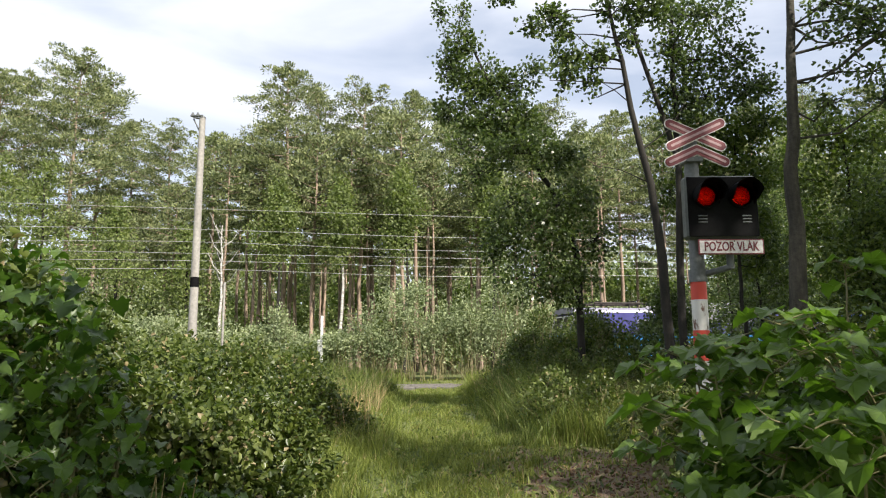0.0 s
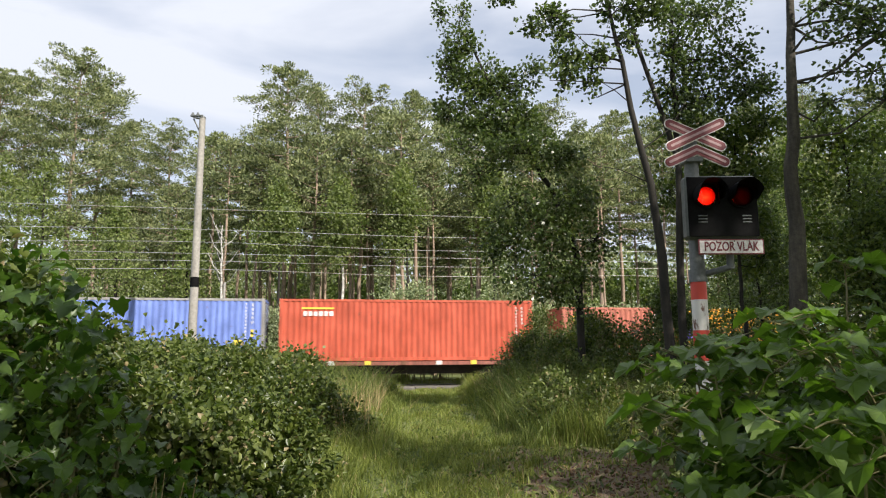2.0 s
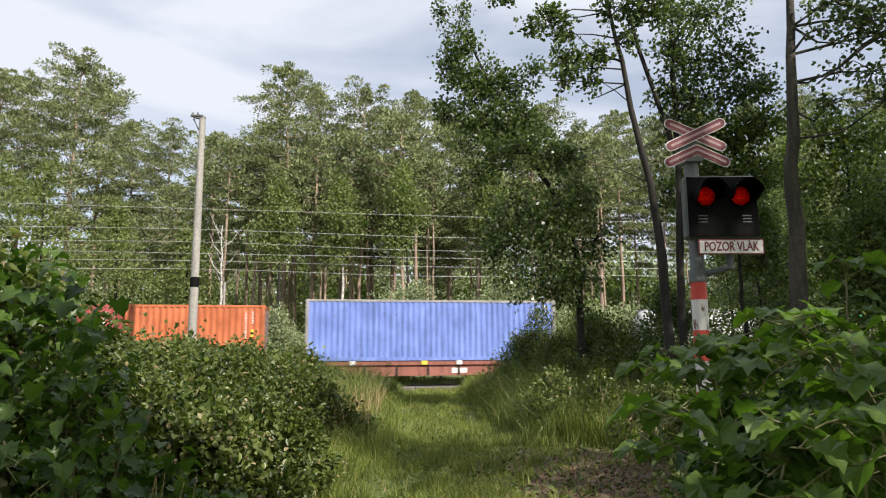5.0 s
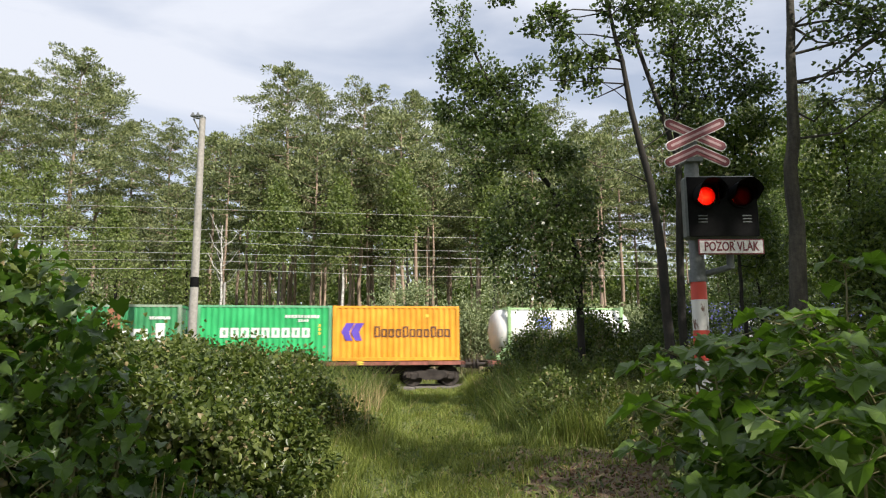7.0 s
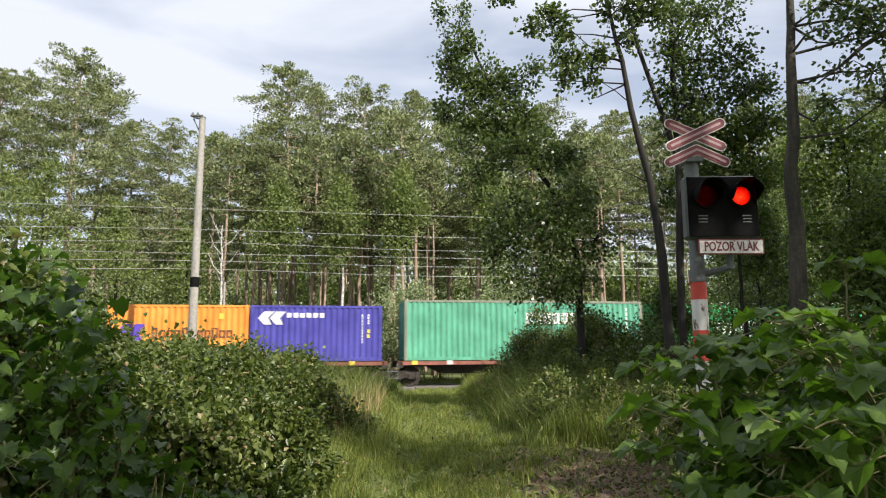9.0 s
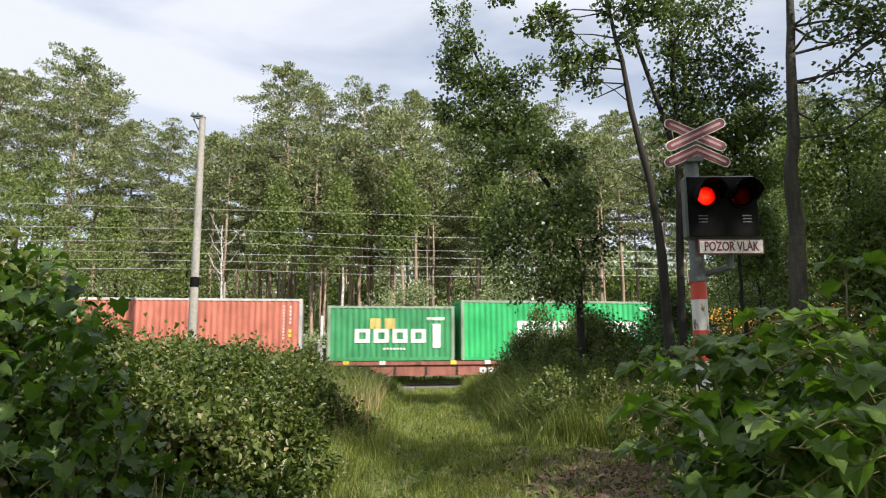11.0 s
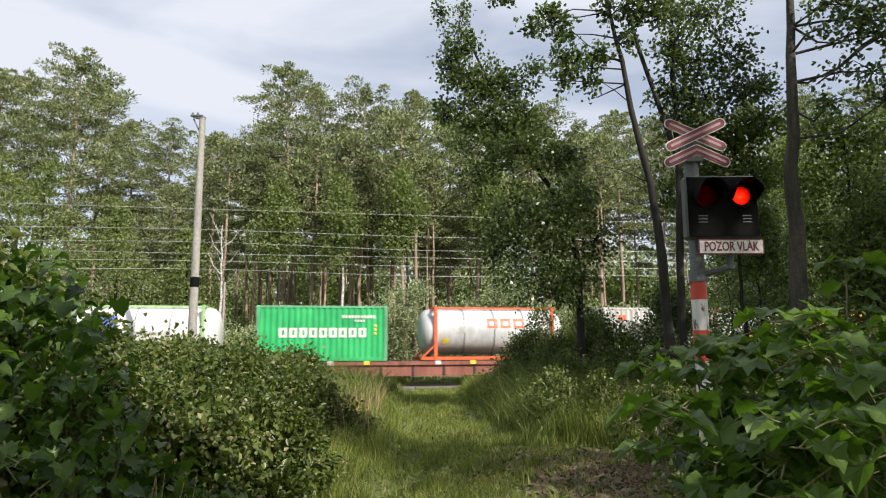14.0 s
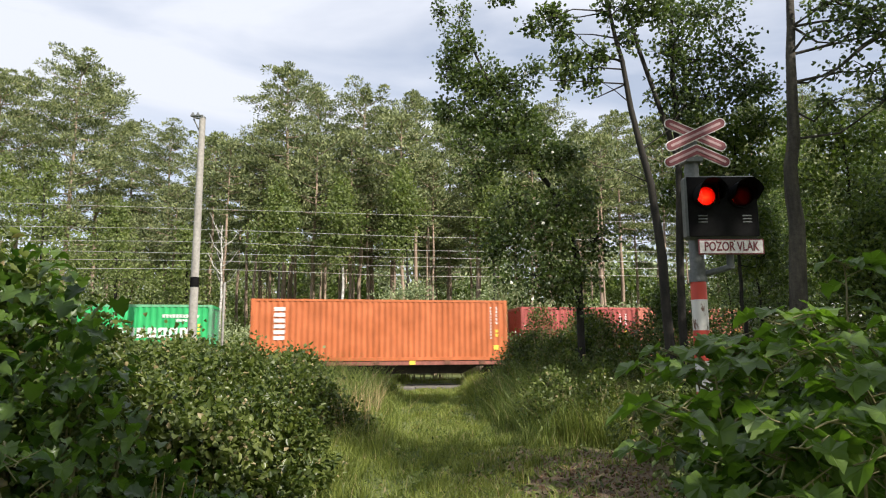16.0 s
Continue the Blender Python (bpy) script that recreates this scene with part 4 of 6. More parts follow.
        broad_tree("oak_tree", "unseen broadleaved tree added to cast shade", 560 + i, [(x, y, -0.1), (x + 0.1, y, h * 0.5), (x - 0.1, y, h * 0.95)], 0.16, blobs, (0.22, 0.17), 6, BROAD_LEAF, SHADED_BARK, 0.3, "lane trees")


def maple_leaf_mesh(name, size, mat):
    """One lobed leaf with a fold along the midrib, its stalk at the origin, tip towards +x."""
    out = [(0.0, 0.0), (-0.05, 0.10), (-0.12, 0.29), (0.02, 0.36), (0.10, 0.37), (0.15, 0.46), (0.26, 0.56), (0.36, 0.53), (0.42, 0.44), (0.50, 0.38), (0.60, 0.37), (0.72, 0.31), (0.86, 0.14), (1.0, 0.0)]
    pts = out + [(x, -y) for x, y in out[-2:0:-1]]
    bm = bmesh.new()
    rim = [bm.verts.new((x * size, y * size, abs(y) * 0.30 * size - 0.26 * size * x * x + 0.05 * size * math.sin(11 * x + 9 * y))) for x, y in pts]
    mid = bm.verts.new((0.34 * size, 0, -0.03 * size))
    for i in range(len(rim)):
        bm.faces.new((rim[i], rim[(i + 1) % len(rim)], mid))
    return mesh_bm(name, bm, mat)


def leaf_bed(name, seed, root, at, size, mat, label, layered=False):
    """Many large lobed leaves joined into one mass under a thing."""
    rng = np.random.default_rng(seed)
    tm = maple_leaf_mesh("pattern", 1.0, mat)
    tv = np.array([v.co[:] for v in tm.vertices])
    tf = np.array([p.vertices[:] for p in tm.polygons])
    vs, fs = [], []
    for i, c in enumerate(at):
        tilt = rng.uniform(0, 34) if layered else rng.uniform(-5, 55)
        m = np.array(pose(0, 0, 0, rng.uniform(-24, 24), tilt, rng.uniform(0, 360)).to_3x3()) * size * rng.uniform(0.55, 1.15)
        vs.append(tv @ m.T + c)
        fs.append(tf + i * len(tv))
    tagged(link(name, mesh_np(name, np.concatenate(vs), np.concatenate(fs), mat), root, None, label), kind="stuff")


def leafy_branches(name, label, seed, root_at, sprays, leaf_mesh, spacing, size_range, group=""):
    """Arching stems with large leaves, each leaf an object of its own."""
    rng = np.random.default_rng(seed)
    root = thing(name, pose(*root_at), label, "shrub", group)
    paths = []
    for pts in sprays:
        p = np.array(pts, float)
        s = np.linspace(0, 1, len(p))
        f = np.linspace(0, 1, 14)
        line = np.stack([np.interp(f, s, p[:, i]) for i in range(3)], -1)
        line[1:-1] += rng.normal(0, 0.012, (12, 3))
        paths.append((line, np.linspace(0.0065, 0.0025, 14)))
        L = np.sum(np.linalg.norm(np.diff(line, axis=0), axis=1))
        n = max(3, int(L / spacing))
        for i in range(n):
            q = 0.18 + 0.82 * (i + rng.uniform(0, 0.8)) / n
            q = min(q, 1.0)
            c = np.array([np.interp(q, f, line[:, k]) for k in range(3)])
            az = rng.uniform(0, 360)
            stalk = rng.uniform(0.03, 0.10)
            d = np.array([math.cos(radians(az)), math.sin(radians(az)), 0.35])
            e = c + d * stalk
            paths.append((np.array([c, e]), np.array([0.003, 0.002])))
            m = pose(*e, rng.uniform(-18, 18), rng.uniform(0, 20 if e[2] > 1.5 else 36), az)
            link("leaf", leaf_mesh, root, m @ Matrix.Diagonal((*([rng.uniform(*size_range)] * 3), 1)))
    for one in paths:
        tv, tf = tubes([one], 5)
        link("stem" if len(one[0]) > 2 else "leaf_stalk", mesh_np("stem", tv, tf, STEM, True), root, None, "thin pale green stem")
    return root


def build_near_plants():
    rng = np.random.default_rng(41)
    # bramble bank left of the lane
    bank = ((-1.9, 5.4, 0.75, 0.75), (-2.5, 6.4, 1.15, 1.0), (-3.3, 5.6, 1.35, 1.1), (-3.0, 7.6, 1.55, 1.2), (-4.2, 7.2, 1.65, 1.3), (-2.2, 8.4, 1.05, 0.9), (-2.9, 9.8, 1.5, 1.2), (-4.4, 9.4, 1.8, 1.4), (-5.6, 8.2, 2.1, 1.4), (-2.6, 12.2, 1.25, 1.0), (-4.2, 12.5, 1.7, 1.4), (-6.0, 11.5, 2.0, 1.6), (-7.8, 12.8, 2.5, 1.7), (-3.4, 15.5, 1.4, 1.2), (-5.4, 16, 1.7, 1.5), (-7.8, 17, 1.9, 1.7), (-10.2, 16, 2.6, 1.8), (-4.4, 20, 1.5, 1.4), (-7.0, 21.5, 1.7, 1.7), (-10.4, 21, 2.2, 1.9), (-13.5, 20, 2.8, 2.0), (-2.2, 4.3, 0.6, 0.6), (-3.0, 4.2, 1.0, 0.8))
    for i, (x, y, h, r) in enumerate(bank):
        x -= 0.42 if y > 7 else 0.12
        h = h * 0.92
        blobs = [(0, 0, h * 0.42, r * 0.95, r * 0.95, h * 0.46, int(215 * r))]
        blobs += [(rng.uniform(-0.85, 0.85) * r, rng.uniform(-0.85, 0.85) * r, h * rng.uniform(0.5, 0.9), r * rng.uniform(0.2, 0.42), r * 0.35, h * rng.uniform(0.12, 0.26), int(60 * r)) for _ in range(6)]
        leaf = (0.080, 0.057) if y < 9 else (0.09, 0.065) if y < 14 else (0.12, 0.085)
        shrub("bramble_bush", "tangled green bramble bush beside the lane", 600 + i, x, y, blobs, leaf, 10, (BRAMBLE_LEAF, NETTLE_LEAF, BRAMBLE_LEAF)[i % 3], 0.10 if y < 9 else 0.15, 9, "bramble bank")
    # weeds at the far left of the rails and right verge
    for i, (x, y, h, r) in enumerate(((3.3, 21, 1.7, 0.9), (4.3, 20.2, 2.3, 1.0), (3.9, 18.5, 1.2, 0.9), (2.9, 24.5, 2.0, 0.9), (4.0, 23.4, 2.6, 1.1), (5.0, 16.5, 1.4, 1.1), (5.6, 13.5, 1.5, 1.2), (6.4, 11, 1.7, 1.3), (4.6, 10.0, 0.9, 0.9), (3.6, 8.0, 0.75, 0.7), (2.9, 6.6, 0.6, 0.6), (4.6, 7.4, 1.3, 0.9))):
        blobs = [(0, 0, h * 0.40, r, r, h * 0.45, int(115 * r))] + [(rng.uniform(-0.9, 0.9) * r, rng.uniform(-0.6, 0.6) * r, h * rng.uniform(0.5, 0.95), r * 0.4, r * 0.4, h * 0.2, int(55 * r)) for _ in range(5)]
        shrub("verge_bush", "dark green weedy bush beside the lane", 640 + i, x, y, blobs, (0.10, 0.065), 10, (NETTLE_LEAF, BRAMBLE_LEAF)[i % 2], 0.15, 8, "verge bushes")
    # large-leaved maple suckers close by
    big = maple_leaf_mesh("leaf", 0.15, MAPLE_LEAF)
    def crest(a):
        """Height of the near growth along its spread."""
        return float(np.interp(a, (0.25, 0.30, 0.39, 0.51, 0.66, 0.8), (1.25, 1.62, 1.74, 1.80, 1.86, 1.95)))

    sprays = []
    ox, oy = 1.75, 3.0
    for i in range(30):
        y = rng.uniform(2.1, 3.6)
        a = rng.uniform(0.38, 0.76) if i % 6 else rng.uniform(0.30, 0.37)
        top = np.array([a * y - ox, y - oy])
        hgt = 1.7 + (crest(a) - 1.7) * y / 3.0 + rng.uniform(-0.38, 0.06)
        foot = (top[0] * 0.3 + 0.45 + rng.uniform(-0.2, 0.3), rng.uniform(-0.2, 0.6), 0.0)
        mid = (foot[0] * 0.55 + top[0] * 0.45, foot[1] * 0.5 + top[1] * 0.5, hgt * 0.78)
        sprays.append([foot, mid, (top[0], top[1], hgt), (top[0] - 0.10, top[1] - 0.1, hgt - 0.04)])
    for i in range(13):
        y = rng.uniform(1.75, 2.25)
        a = rng.uniform(0.44, 0.72)
        top = (a * y - ox, y - oy, 1.7 - y * rng.uniform(0.09, 0.22))
        foot = (top[0] + 0.25, top[1] + 0.5, 0.0)
        sprays.append([foot, ((foot[0] + top[0]) / 2 + 0.05, top[1] + 0.2, top[2] * 0.8), (top[0] + 0.1, top[1] + 0.05, top[2] + 0.02), (top[0] - 0.12, top[1] - 0.02, top[2])])
    for i in range(7):
        y = rng.uniform(2.6, 3.3)
        a = rng.uniform(0.325, 0.44)
        top = (a * y - ox, y - oy, 1.7 + y * rng.uniform(-0.035, 0.008))
        sprays.append([(top[0] + 0.4, top[1] + 0.2, 0.0), (top[0] + 0.28, top[1] + 0.1, 1.1), (top[0] + 0.12, top[1], top[2] - 0.02), top])
    canes = ([(0.8, 2.7, 0.0), (0.92, 2.7, 0.8), (1.03, 2.7, 1.21), (1.13, 2.7, 1.37), (1.20, 2.7, 1.51), (1.33, 2.7, 1.63), (1.46, 2.7, 1.72)], [(0.8, 2.5, 0.0), (0.95, 2.45, 0.9), (1.15, 2.4, 1.26), (1.25, 2.4, 1.36), (1.35, 2.4, 1.40), (1.53, 2.4, 1.44), (1.63, 2.4, 1.43)], [(1.7, 3.0, 0.0), (1.76, 3.0, 1.2), (1.78, 3.0, 1.85), (1.79, 3.0, 2.05), (1.75, 2.95, 2.07)], [(0.75, 2.6, 0.0), (1.03, 2.5, 1.15), (1.16, 2.5, 1.28), (1.28, 2.5, 1.36), (1.39, 2.5, 1.41)])
    sprays += [[(x - ox, y - oy, z) for x, y, z in line] for line in canes]
    bush = leafy_branches("maple_sucker", "bright green large-leaved maple growth with pale stems", 700, (ox, oy, 0), sprays, big, 0.13, (0.4, 0.9), "maple growth")
    pts = []
    for i in range(2300):
        y = rng.uniform(2.15, 4.6)
        a = rng.uniform(0.345, 0.82) + 0.03 * max(0.0, 3.0 - y)
        h = 1.7 + (crest(a) - 1.7) * y / 3.0 - 0.27 - 0.24 * (math.sin(a * 31 + y * 3) > 0.2)
        z = h * (1 - 0.9 * rng.uniform(0, 1) ** 1.5)
        a -= 0.05 * max(0.0, 1.0 - z / 0.9)
        z = round(z / 0.19 + 0.35 * math.sin(a * 23 + y * 4)) * 0.19 + rng.normal(0, 0.025) + 0.04
        pts.append((a * y - ox + rng.normal(0, 0.05), y - oy, max(0.08, min(z, h))))
    leaf_bed("leaf_mass", 701, bush, pts, 0.10, MAPLE_LEAF, "mass of lobed green leaves", True)
    sprays = []
    ox, oy = -2.0, 3.1
    for i in range(9):
        top = np.array([rng.uniform(-0.25, 0.42), rng.uniform(-0.7, 0.1), 0])
        hgt = rng.uniform(0.7, 1.75)
        foot = (rng.uniform(-0.4, 0.2), rng.uniform(-0.3, 0.3), 0.0)
        mid = ((foot[0] + top[0]) / 2, (foot[1] + top[1]) / 2, hgt * 0.72)
        sprays.append([foot, mid, (top[0], top[1], hgt), (top[0] + 0.12, top[1] - 0.1, hgt - 0.08)])
    dark = leafy_branches("maple_sucker", "dark green maple growth in the shade", 720, (ox, oy, 0), sprays, big, 0.24, (0.45, 0.9), "maple growth")
    pts = []
    for i in range(950):
        y = rng.uniform(2.9, 4.3)
        a = rng.uniform(-0.74, -0.45)
        h = 1.7 + y * float(np.interp(a, (-0.74, -0.65, -0.58, -0.53, -0.49, -0.45), (0.12, 0.13, 0.15, 0.07, 0.02, -0.05))) + 0.04 - 0.24 * (math.sin(a * 61 + y * 7) + math.sin(a * 33 - y * 5) > 0.1)
        pts.append((a * y - ox + rng.normal(0, 0.05), y - oy, h * (1 - 0.85 * rng.uniform(0, 1) ** 1.4)))
    for i in range(420):
        y = rng.uniform(4.0, 5.0)
        a = rng.uniform(-0.46, -0.25)
        h = 1.7 + y * float(np.interp(a, (-0.46, -0.36, -0.25), (-0.09, -0.15, -0.24))) - 0.15 * (math.sin(a * 60 + y * 5) > 0.2)
        pts.append((a * y - ox + rng.normal(0, 0.06), y - oy, max(0.1, h * (1 - 0.7 * rng.uniform(0, 1) ** 1.3))))
    leaf_bed("leaf_mass", 721, dark, pts, 0.088, MAPLE_LEAF, "mass of lobed green leaves")
    thicket = ((-2.62, 3.5, 2.0, 0.45), (-2.9, 4.2, 2.15, 0.45), (-3.4, 5.0, 2.2, 0.55), (-3.1, 5.4, 1.85, 0.6), (-2.5, 4.5, 1.5, 0.45))
    for i, (x, y, h, r) in enumerate(thicket):
        blobs = [(0, 0, h * 0.38, r * 0.9, r * 0.9, h * 0.40, int(190 * r))] + [(rng.uniform(-0.8, 0.8) * r, rng.uniform(-0.8, 0.8) * r, h * rng.uniform(0.5, 1.0), r * rng.uniform(0.2, 0.38), r * 0.3, h * rng.uniform(0.06, 0.13), int(50 * r)) for _ in range(11)]
        shrub("elder_bush", "dark green elder bush at the edge of the lane", 740 + i, x, y, blobs, (0.066, 0.045), 11, BRAMBLE_LEAF, 0.085, 5, "elder thicket")
    canes = thing("dry_cane_clump", pose(-1.55, 3.75, 0), "dry straw-coloured bramble canes leaning together", "canes")
    for i in range(9):
        a = rng.uniform(-0.12, 0.12)
        top = (a + rng.uniform(-0.12, 0.22), rng.uniform(-0.1, 0.1), rng.uniform(0.75, 1.12))
        tv, tf = tubes([(np.array([(a, 0.05 * i - 0.2, 0.0), ((a + top[0]) / 2 - 0.03, top[1], top[2] * 0.55), top]), np.array([0.006, 0.005, 0.003]))], 5)
        link("cane", mesh_np("cane", tv, tf, DRY, True), canes)
    # low weeds along both verges
    for i in range(60):
        side = 1 if i % 5 else -1
        y = rng.uniform(8, 25)
        x = float(lane_centre(y)) + (rng.uniform(1.9, 4.4) if side > 0 else -rng.uniform(1.6, 2.5))
        h, r = rng.uniform(0.45, 1.2), rng.uniform(0.25, 0.6)
        if side < 0:
            h *= 0.6
        if side > 0 and y < 11.5:
            x += 0.9
        shrub("weed_clump", "green leafy weeds standing in the verge grass", 800 + i, x, y, [(0, 0, h * 0.45, r, r, h * 0.5, int(170 * r)), (r * 0.4, 0, h * 0.8, r * 0.4, r * 0.4, h * 0.3, int(60 * r))], (0.10, 0.05), 9, (NETTLE_LEAF, BRAMBLE_LEAF)[i % 2], 0.1, 10, "verge weeds", category="weed")


def blades(rng, x, y, h, w, lean):
    n = len(x)
    z = ground_height(x, y)
    az = rng.uniform(0, 2 * np.pi, n)
    c, s = np.cos(az), np.sin(az)
    ln = lean * h * rng.uniform(0.2, 1.3, n)
    la = rng.uniform(0, 2 * np.pi, n)
    v = np.empty((n, 5, 3))
    for k, (q, ww) in enumerate(((0, 1.0), (0.55, 0.75))):
        ox, oy = np.cos(la) * ln * q * q, np.sin(la) * ln * q * q
        v[:, 2 * k] = np.stack([x + ox - c * w * ww / 2, y + oy - s * w * ww / 2, z + h * q], -1)
        v[:, 2 * k + 1] = np.stack([x + ox + c * w * ww / 2, y + oy + s * w * ww / 2, z + h * q], -1)
    v[:, 4] = np.stack([x + np.cos(la) * ln, y + np.sin(la) * ln, z + h * 0.97], -1)
    b = np.arange(n)[:, None] * 5
    f = np.concatenate([b + np.array([0, 1, 3]), b + np.array([0, 3, 2]), b + np.array([2, 3, 4])], 0)
    return v.reshape(-1, 3), f


def build_grass():
    rng = np.random.default_rng(51)
    # short lane turf
    n = 75000
    y = 4.2 + 26 * rng.uniform(0, 1, n) ** 1.7
    x = lane_centre(y) + rng.normal(0, 1.35, n)
    bare = np.exp(-(((x - 1.75) / 1.2) ** 2 + ((y - 9.0) / 3.0) ** 2))
    keep = rng.uniform(0, 1, n) > bare * 0.94
    x, y = x[keep], y[keep]
    patch = 0.6 + 0.8 * (np.sin(x * 2.3 + 1) * np.sin(y * 1.7) > 0.15)
    h = rng.uniform(0.035, 0.115, len(x)) * patch
    v, f = blades(rng, x, y, h, 0.006 + 0.0006 * y, 0.8)
    tagged(link("lane_grass", mesh_np("lane_grass", v, f, GRASS)), "short green turf on the lane", "grass", kind="stuff")
    # taller tufts and plantain-like rosettes in the turf
    n = 420
    cy = 4.5 + 22 * rng.uniform(0, 1, n) ** 1.5
    cx = lane_centre(cy) + rng.normal(0, 1.1, n)
    k = 34
    x = np.repeat(cx, k) + rng.normal(0, 0.07, n * k)
    y = np.repeat(cy, k) + rng.normal(0, 0.07, n * k)
    h = np.repeat(rng.uniform(0.08, 0.26, n), k) * rng.uniform(0.5, 1.2, n * k)
    v, f = blades(rng, x, y, h, 0.007 + 0.0006 * y, 0.9)
    tagged(link("grass_tufts", mesh_np("grass_tufts", v, f, GRASS)), "scattered taller grass tufts on the lane", "grass", kind="stuff")
    n = 5200
    y = 4.6 + 20 * rng.uniform(0, 1, n) ** 1.4
    x = lane_centre(y) + rng.normal(0.2, 1.3, n)
    at = np.stack([x, y, ground_height(x, y) + 0.02], -1)
    az = rng.uniform(0, 6.28, n)
    v, f = leaves(rng, at, np.stack([np.cos(az), np.sin(az), rng.uniform(0.1, 0.7, n)], -1), 0.10, 0.04, 0.1, True)
    tagged(link("lane_weeds", mesh_np("lane_weeds", v, f, NETTLE_LEAF)), "small broad-leaved weeds in the turf", "weed", kind="stuff")
    n = 1500
    x, y = rng.normal(1.9, 0.8, n), rng.normal(9.1, 1.5, n)
    at = np.stack([x, y, ground_height(x, y) + 0.012], -1)
    v, f = leaves(rng, at, np.stack([rng.normal(size=n), rng.normal(size=n), rng.uniform(-0.1, 0.3, n)], -1), 0.055, 0.035, 0.3, True)
    tagged(link("leaf_litter", mesh_np("leaf_litter", v, f, LITTER)), "brown fallen leaves and crumbs on bare soil", "litter", kind="stuff")
    # tall verge grass on both sides
    n = 60000
    y = 6.5 + 22 * rng.uniform(0, 1, n) ** 1.2
    right = rng.uniform(0, 1, n) < 0.72
    off = np.where(right, 1.25 + np.abs(rng.normal(0, 1.3, n)) + 0.4 * (y < 9), -(1.35 + np.abs(rng.normal(0, 0.8, n))))
    x = lane_centre(y) + off
    h = rng.uniform(0.2, 0.72, n) * np.clip((np.abs(off) - 0.9) / 1.0, 0.25, 1.1)
    h *= np.where(right, 1.0, 0.6)
    h *= 0.55 + 0.6 * (np.sin(x * 1.9 + 2) * np.sin(y * 1.1) > -0.2)
    soil = np.exp(-(((x - 2.0) / 1.5) ** 2 + ((y - 9.3) / 2.9) ** 2)) > 0.38
    x, y, h = x[~soil], y[~soil], h[~soil]
    v, f = blades(rng, x, y, h, 0.008 + 0.0006 * y, 0.55)
    tagged(link("verge_grass", mesh_np("verge_grass", v, f, GRASS)), "tall pale green seeding grass on the verges", "grass", kind="stuff")
    n = 4200
    y = rng.uniform(11, 29, n)
    x = lane_centre(y) - np.abs(rng.normal(1.5, 0.35, n)) - 0.012 * y
    v, f = blades(rng, x, y, rng.uniform(0.2, 0.6, n), 0.006 + 0.0006 * y, 0.8)
    tagged(link("edge_grass", mesh_np("edge_grass", v, f, GRASS)), "tall loose grass along the bramble edge", "grass", kind="stuff")
    n = 1500
    y = rng.uniform(12.5, 26, n)
    x = lane_centre(y) + np.where(rng.uniform(0, 1, n) < 0.6, rng.uniform(1.6, 4.0, n), -rng.uniform(1.5, 2.6, n))
    v, f = blades(rng, x, y, rng.uniform(0.5, 1.15, n), 0.006 + 0.0006 * y, 0.3)
    tagged(link("dry_grass_stalks", mesh_np("dry_grass_stalks", v, f, DRY)), "dry straw-coloured grass stalks", "grass", kind="stuff")
    # lush tufted grass on the banks beside the lane
    for x0, x1, y0, y1, n, tall in ((0.95, 4.6, 12.3, 21.5, 560, 1.0), (-4.9, -2.0, 15.0, 25.0, 260, 1.05)):
        k = 34
        cx, cy = rng.uniform(x0, x1, n), rng.uniform(y0, y1, n)
        edge = np.abs(cx - lane_centre(cy)) - 0.9
        th = rng.uniform(0.35, 1.25, n) * tall * np.clip(edge / 0.9, 0.3, 1.0) * np.interp(cy, (13, 17), (0.85, 1.2))
        x = np.repeat(cx, k) + rng.normal(0, 0.10, n * k)
        y = np.repeat(cy, k) + rng.normal(0, 0.10, n * k)
        v, f = blades(rng, x, y, np.repeat(th, k) * rng.uniform(0.45, 1.15, n * k), 0.007 + 0.0005 * y, 0.75)
        tagged(link("bank_grass", mesh_np("bank_grass", v, f, BANK_GRASS)), "lush tall arching grass beside the lane", "grass", kind="stuff")
    # grass along the bank and behind the rails
    n = 34000
    x = rng.uniform(-26, 24, n)
    v0 = np.where(rng.uniform(0, 1, n) < 0.5, rng.uniform(-7, -2.6, n), rng.uniform(2.6, 7, n))
    u0 = x
    gx, gy = TRACK_X + u0 * TC - v0 * TS, TRACK_Y + u0 * TS + v0 * TC
    lane = np.abs(gx - lane_centre(gy)) < 1.6
    h = rng.uniform(0.25, 0.8, n) * np.where(lane, rng.uniform(0.08, 0.25, n), 1.0)
    v, f = blades(rng, gx, gy, h, 0.03, 0.5)
    tagged(link("trackside_grass", mesh_np("trackside_grass", v, f, GRASS)), "rough grass along the railway", "grass", kind="stuff")


build_ground()
build_track()
build_wires()
build_pole()
build_markers()
build_signal()
build_pines()
build_far_plants()
build_right_trees()
build_near_plants()
build_grass()

# ---- the train ----
# Every piece stands on the track at a place along it (metres at the start of the clip).
RIDES = []
WHEELS = []
DECK = 1.21


def travelled(t):
    """How far the train has run after t seconds: 22 m/s, easing a little."""
    return 21.67 * t + 1.69 * (1 - math.exp(-t / 3.0))


PAINTS = {}


def coat(name, colour, rust=0.64, grime=0.3):
    if name not in PAINTS:
        PAINTS[name] = paint(name + "_paint", colour, 0.45, rust, grime)
    return PAINTS[name]


SHELLS = {}


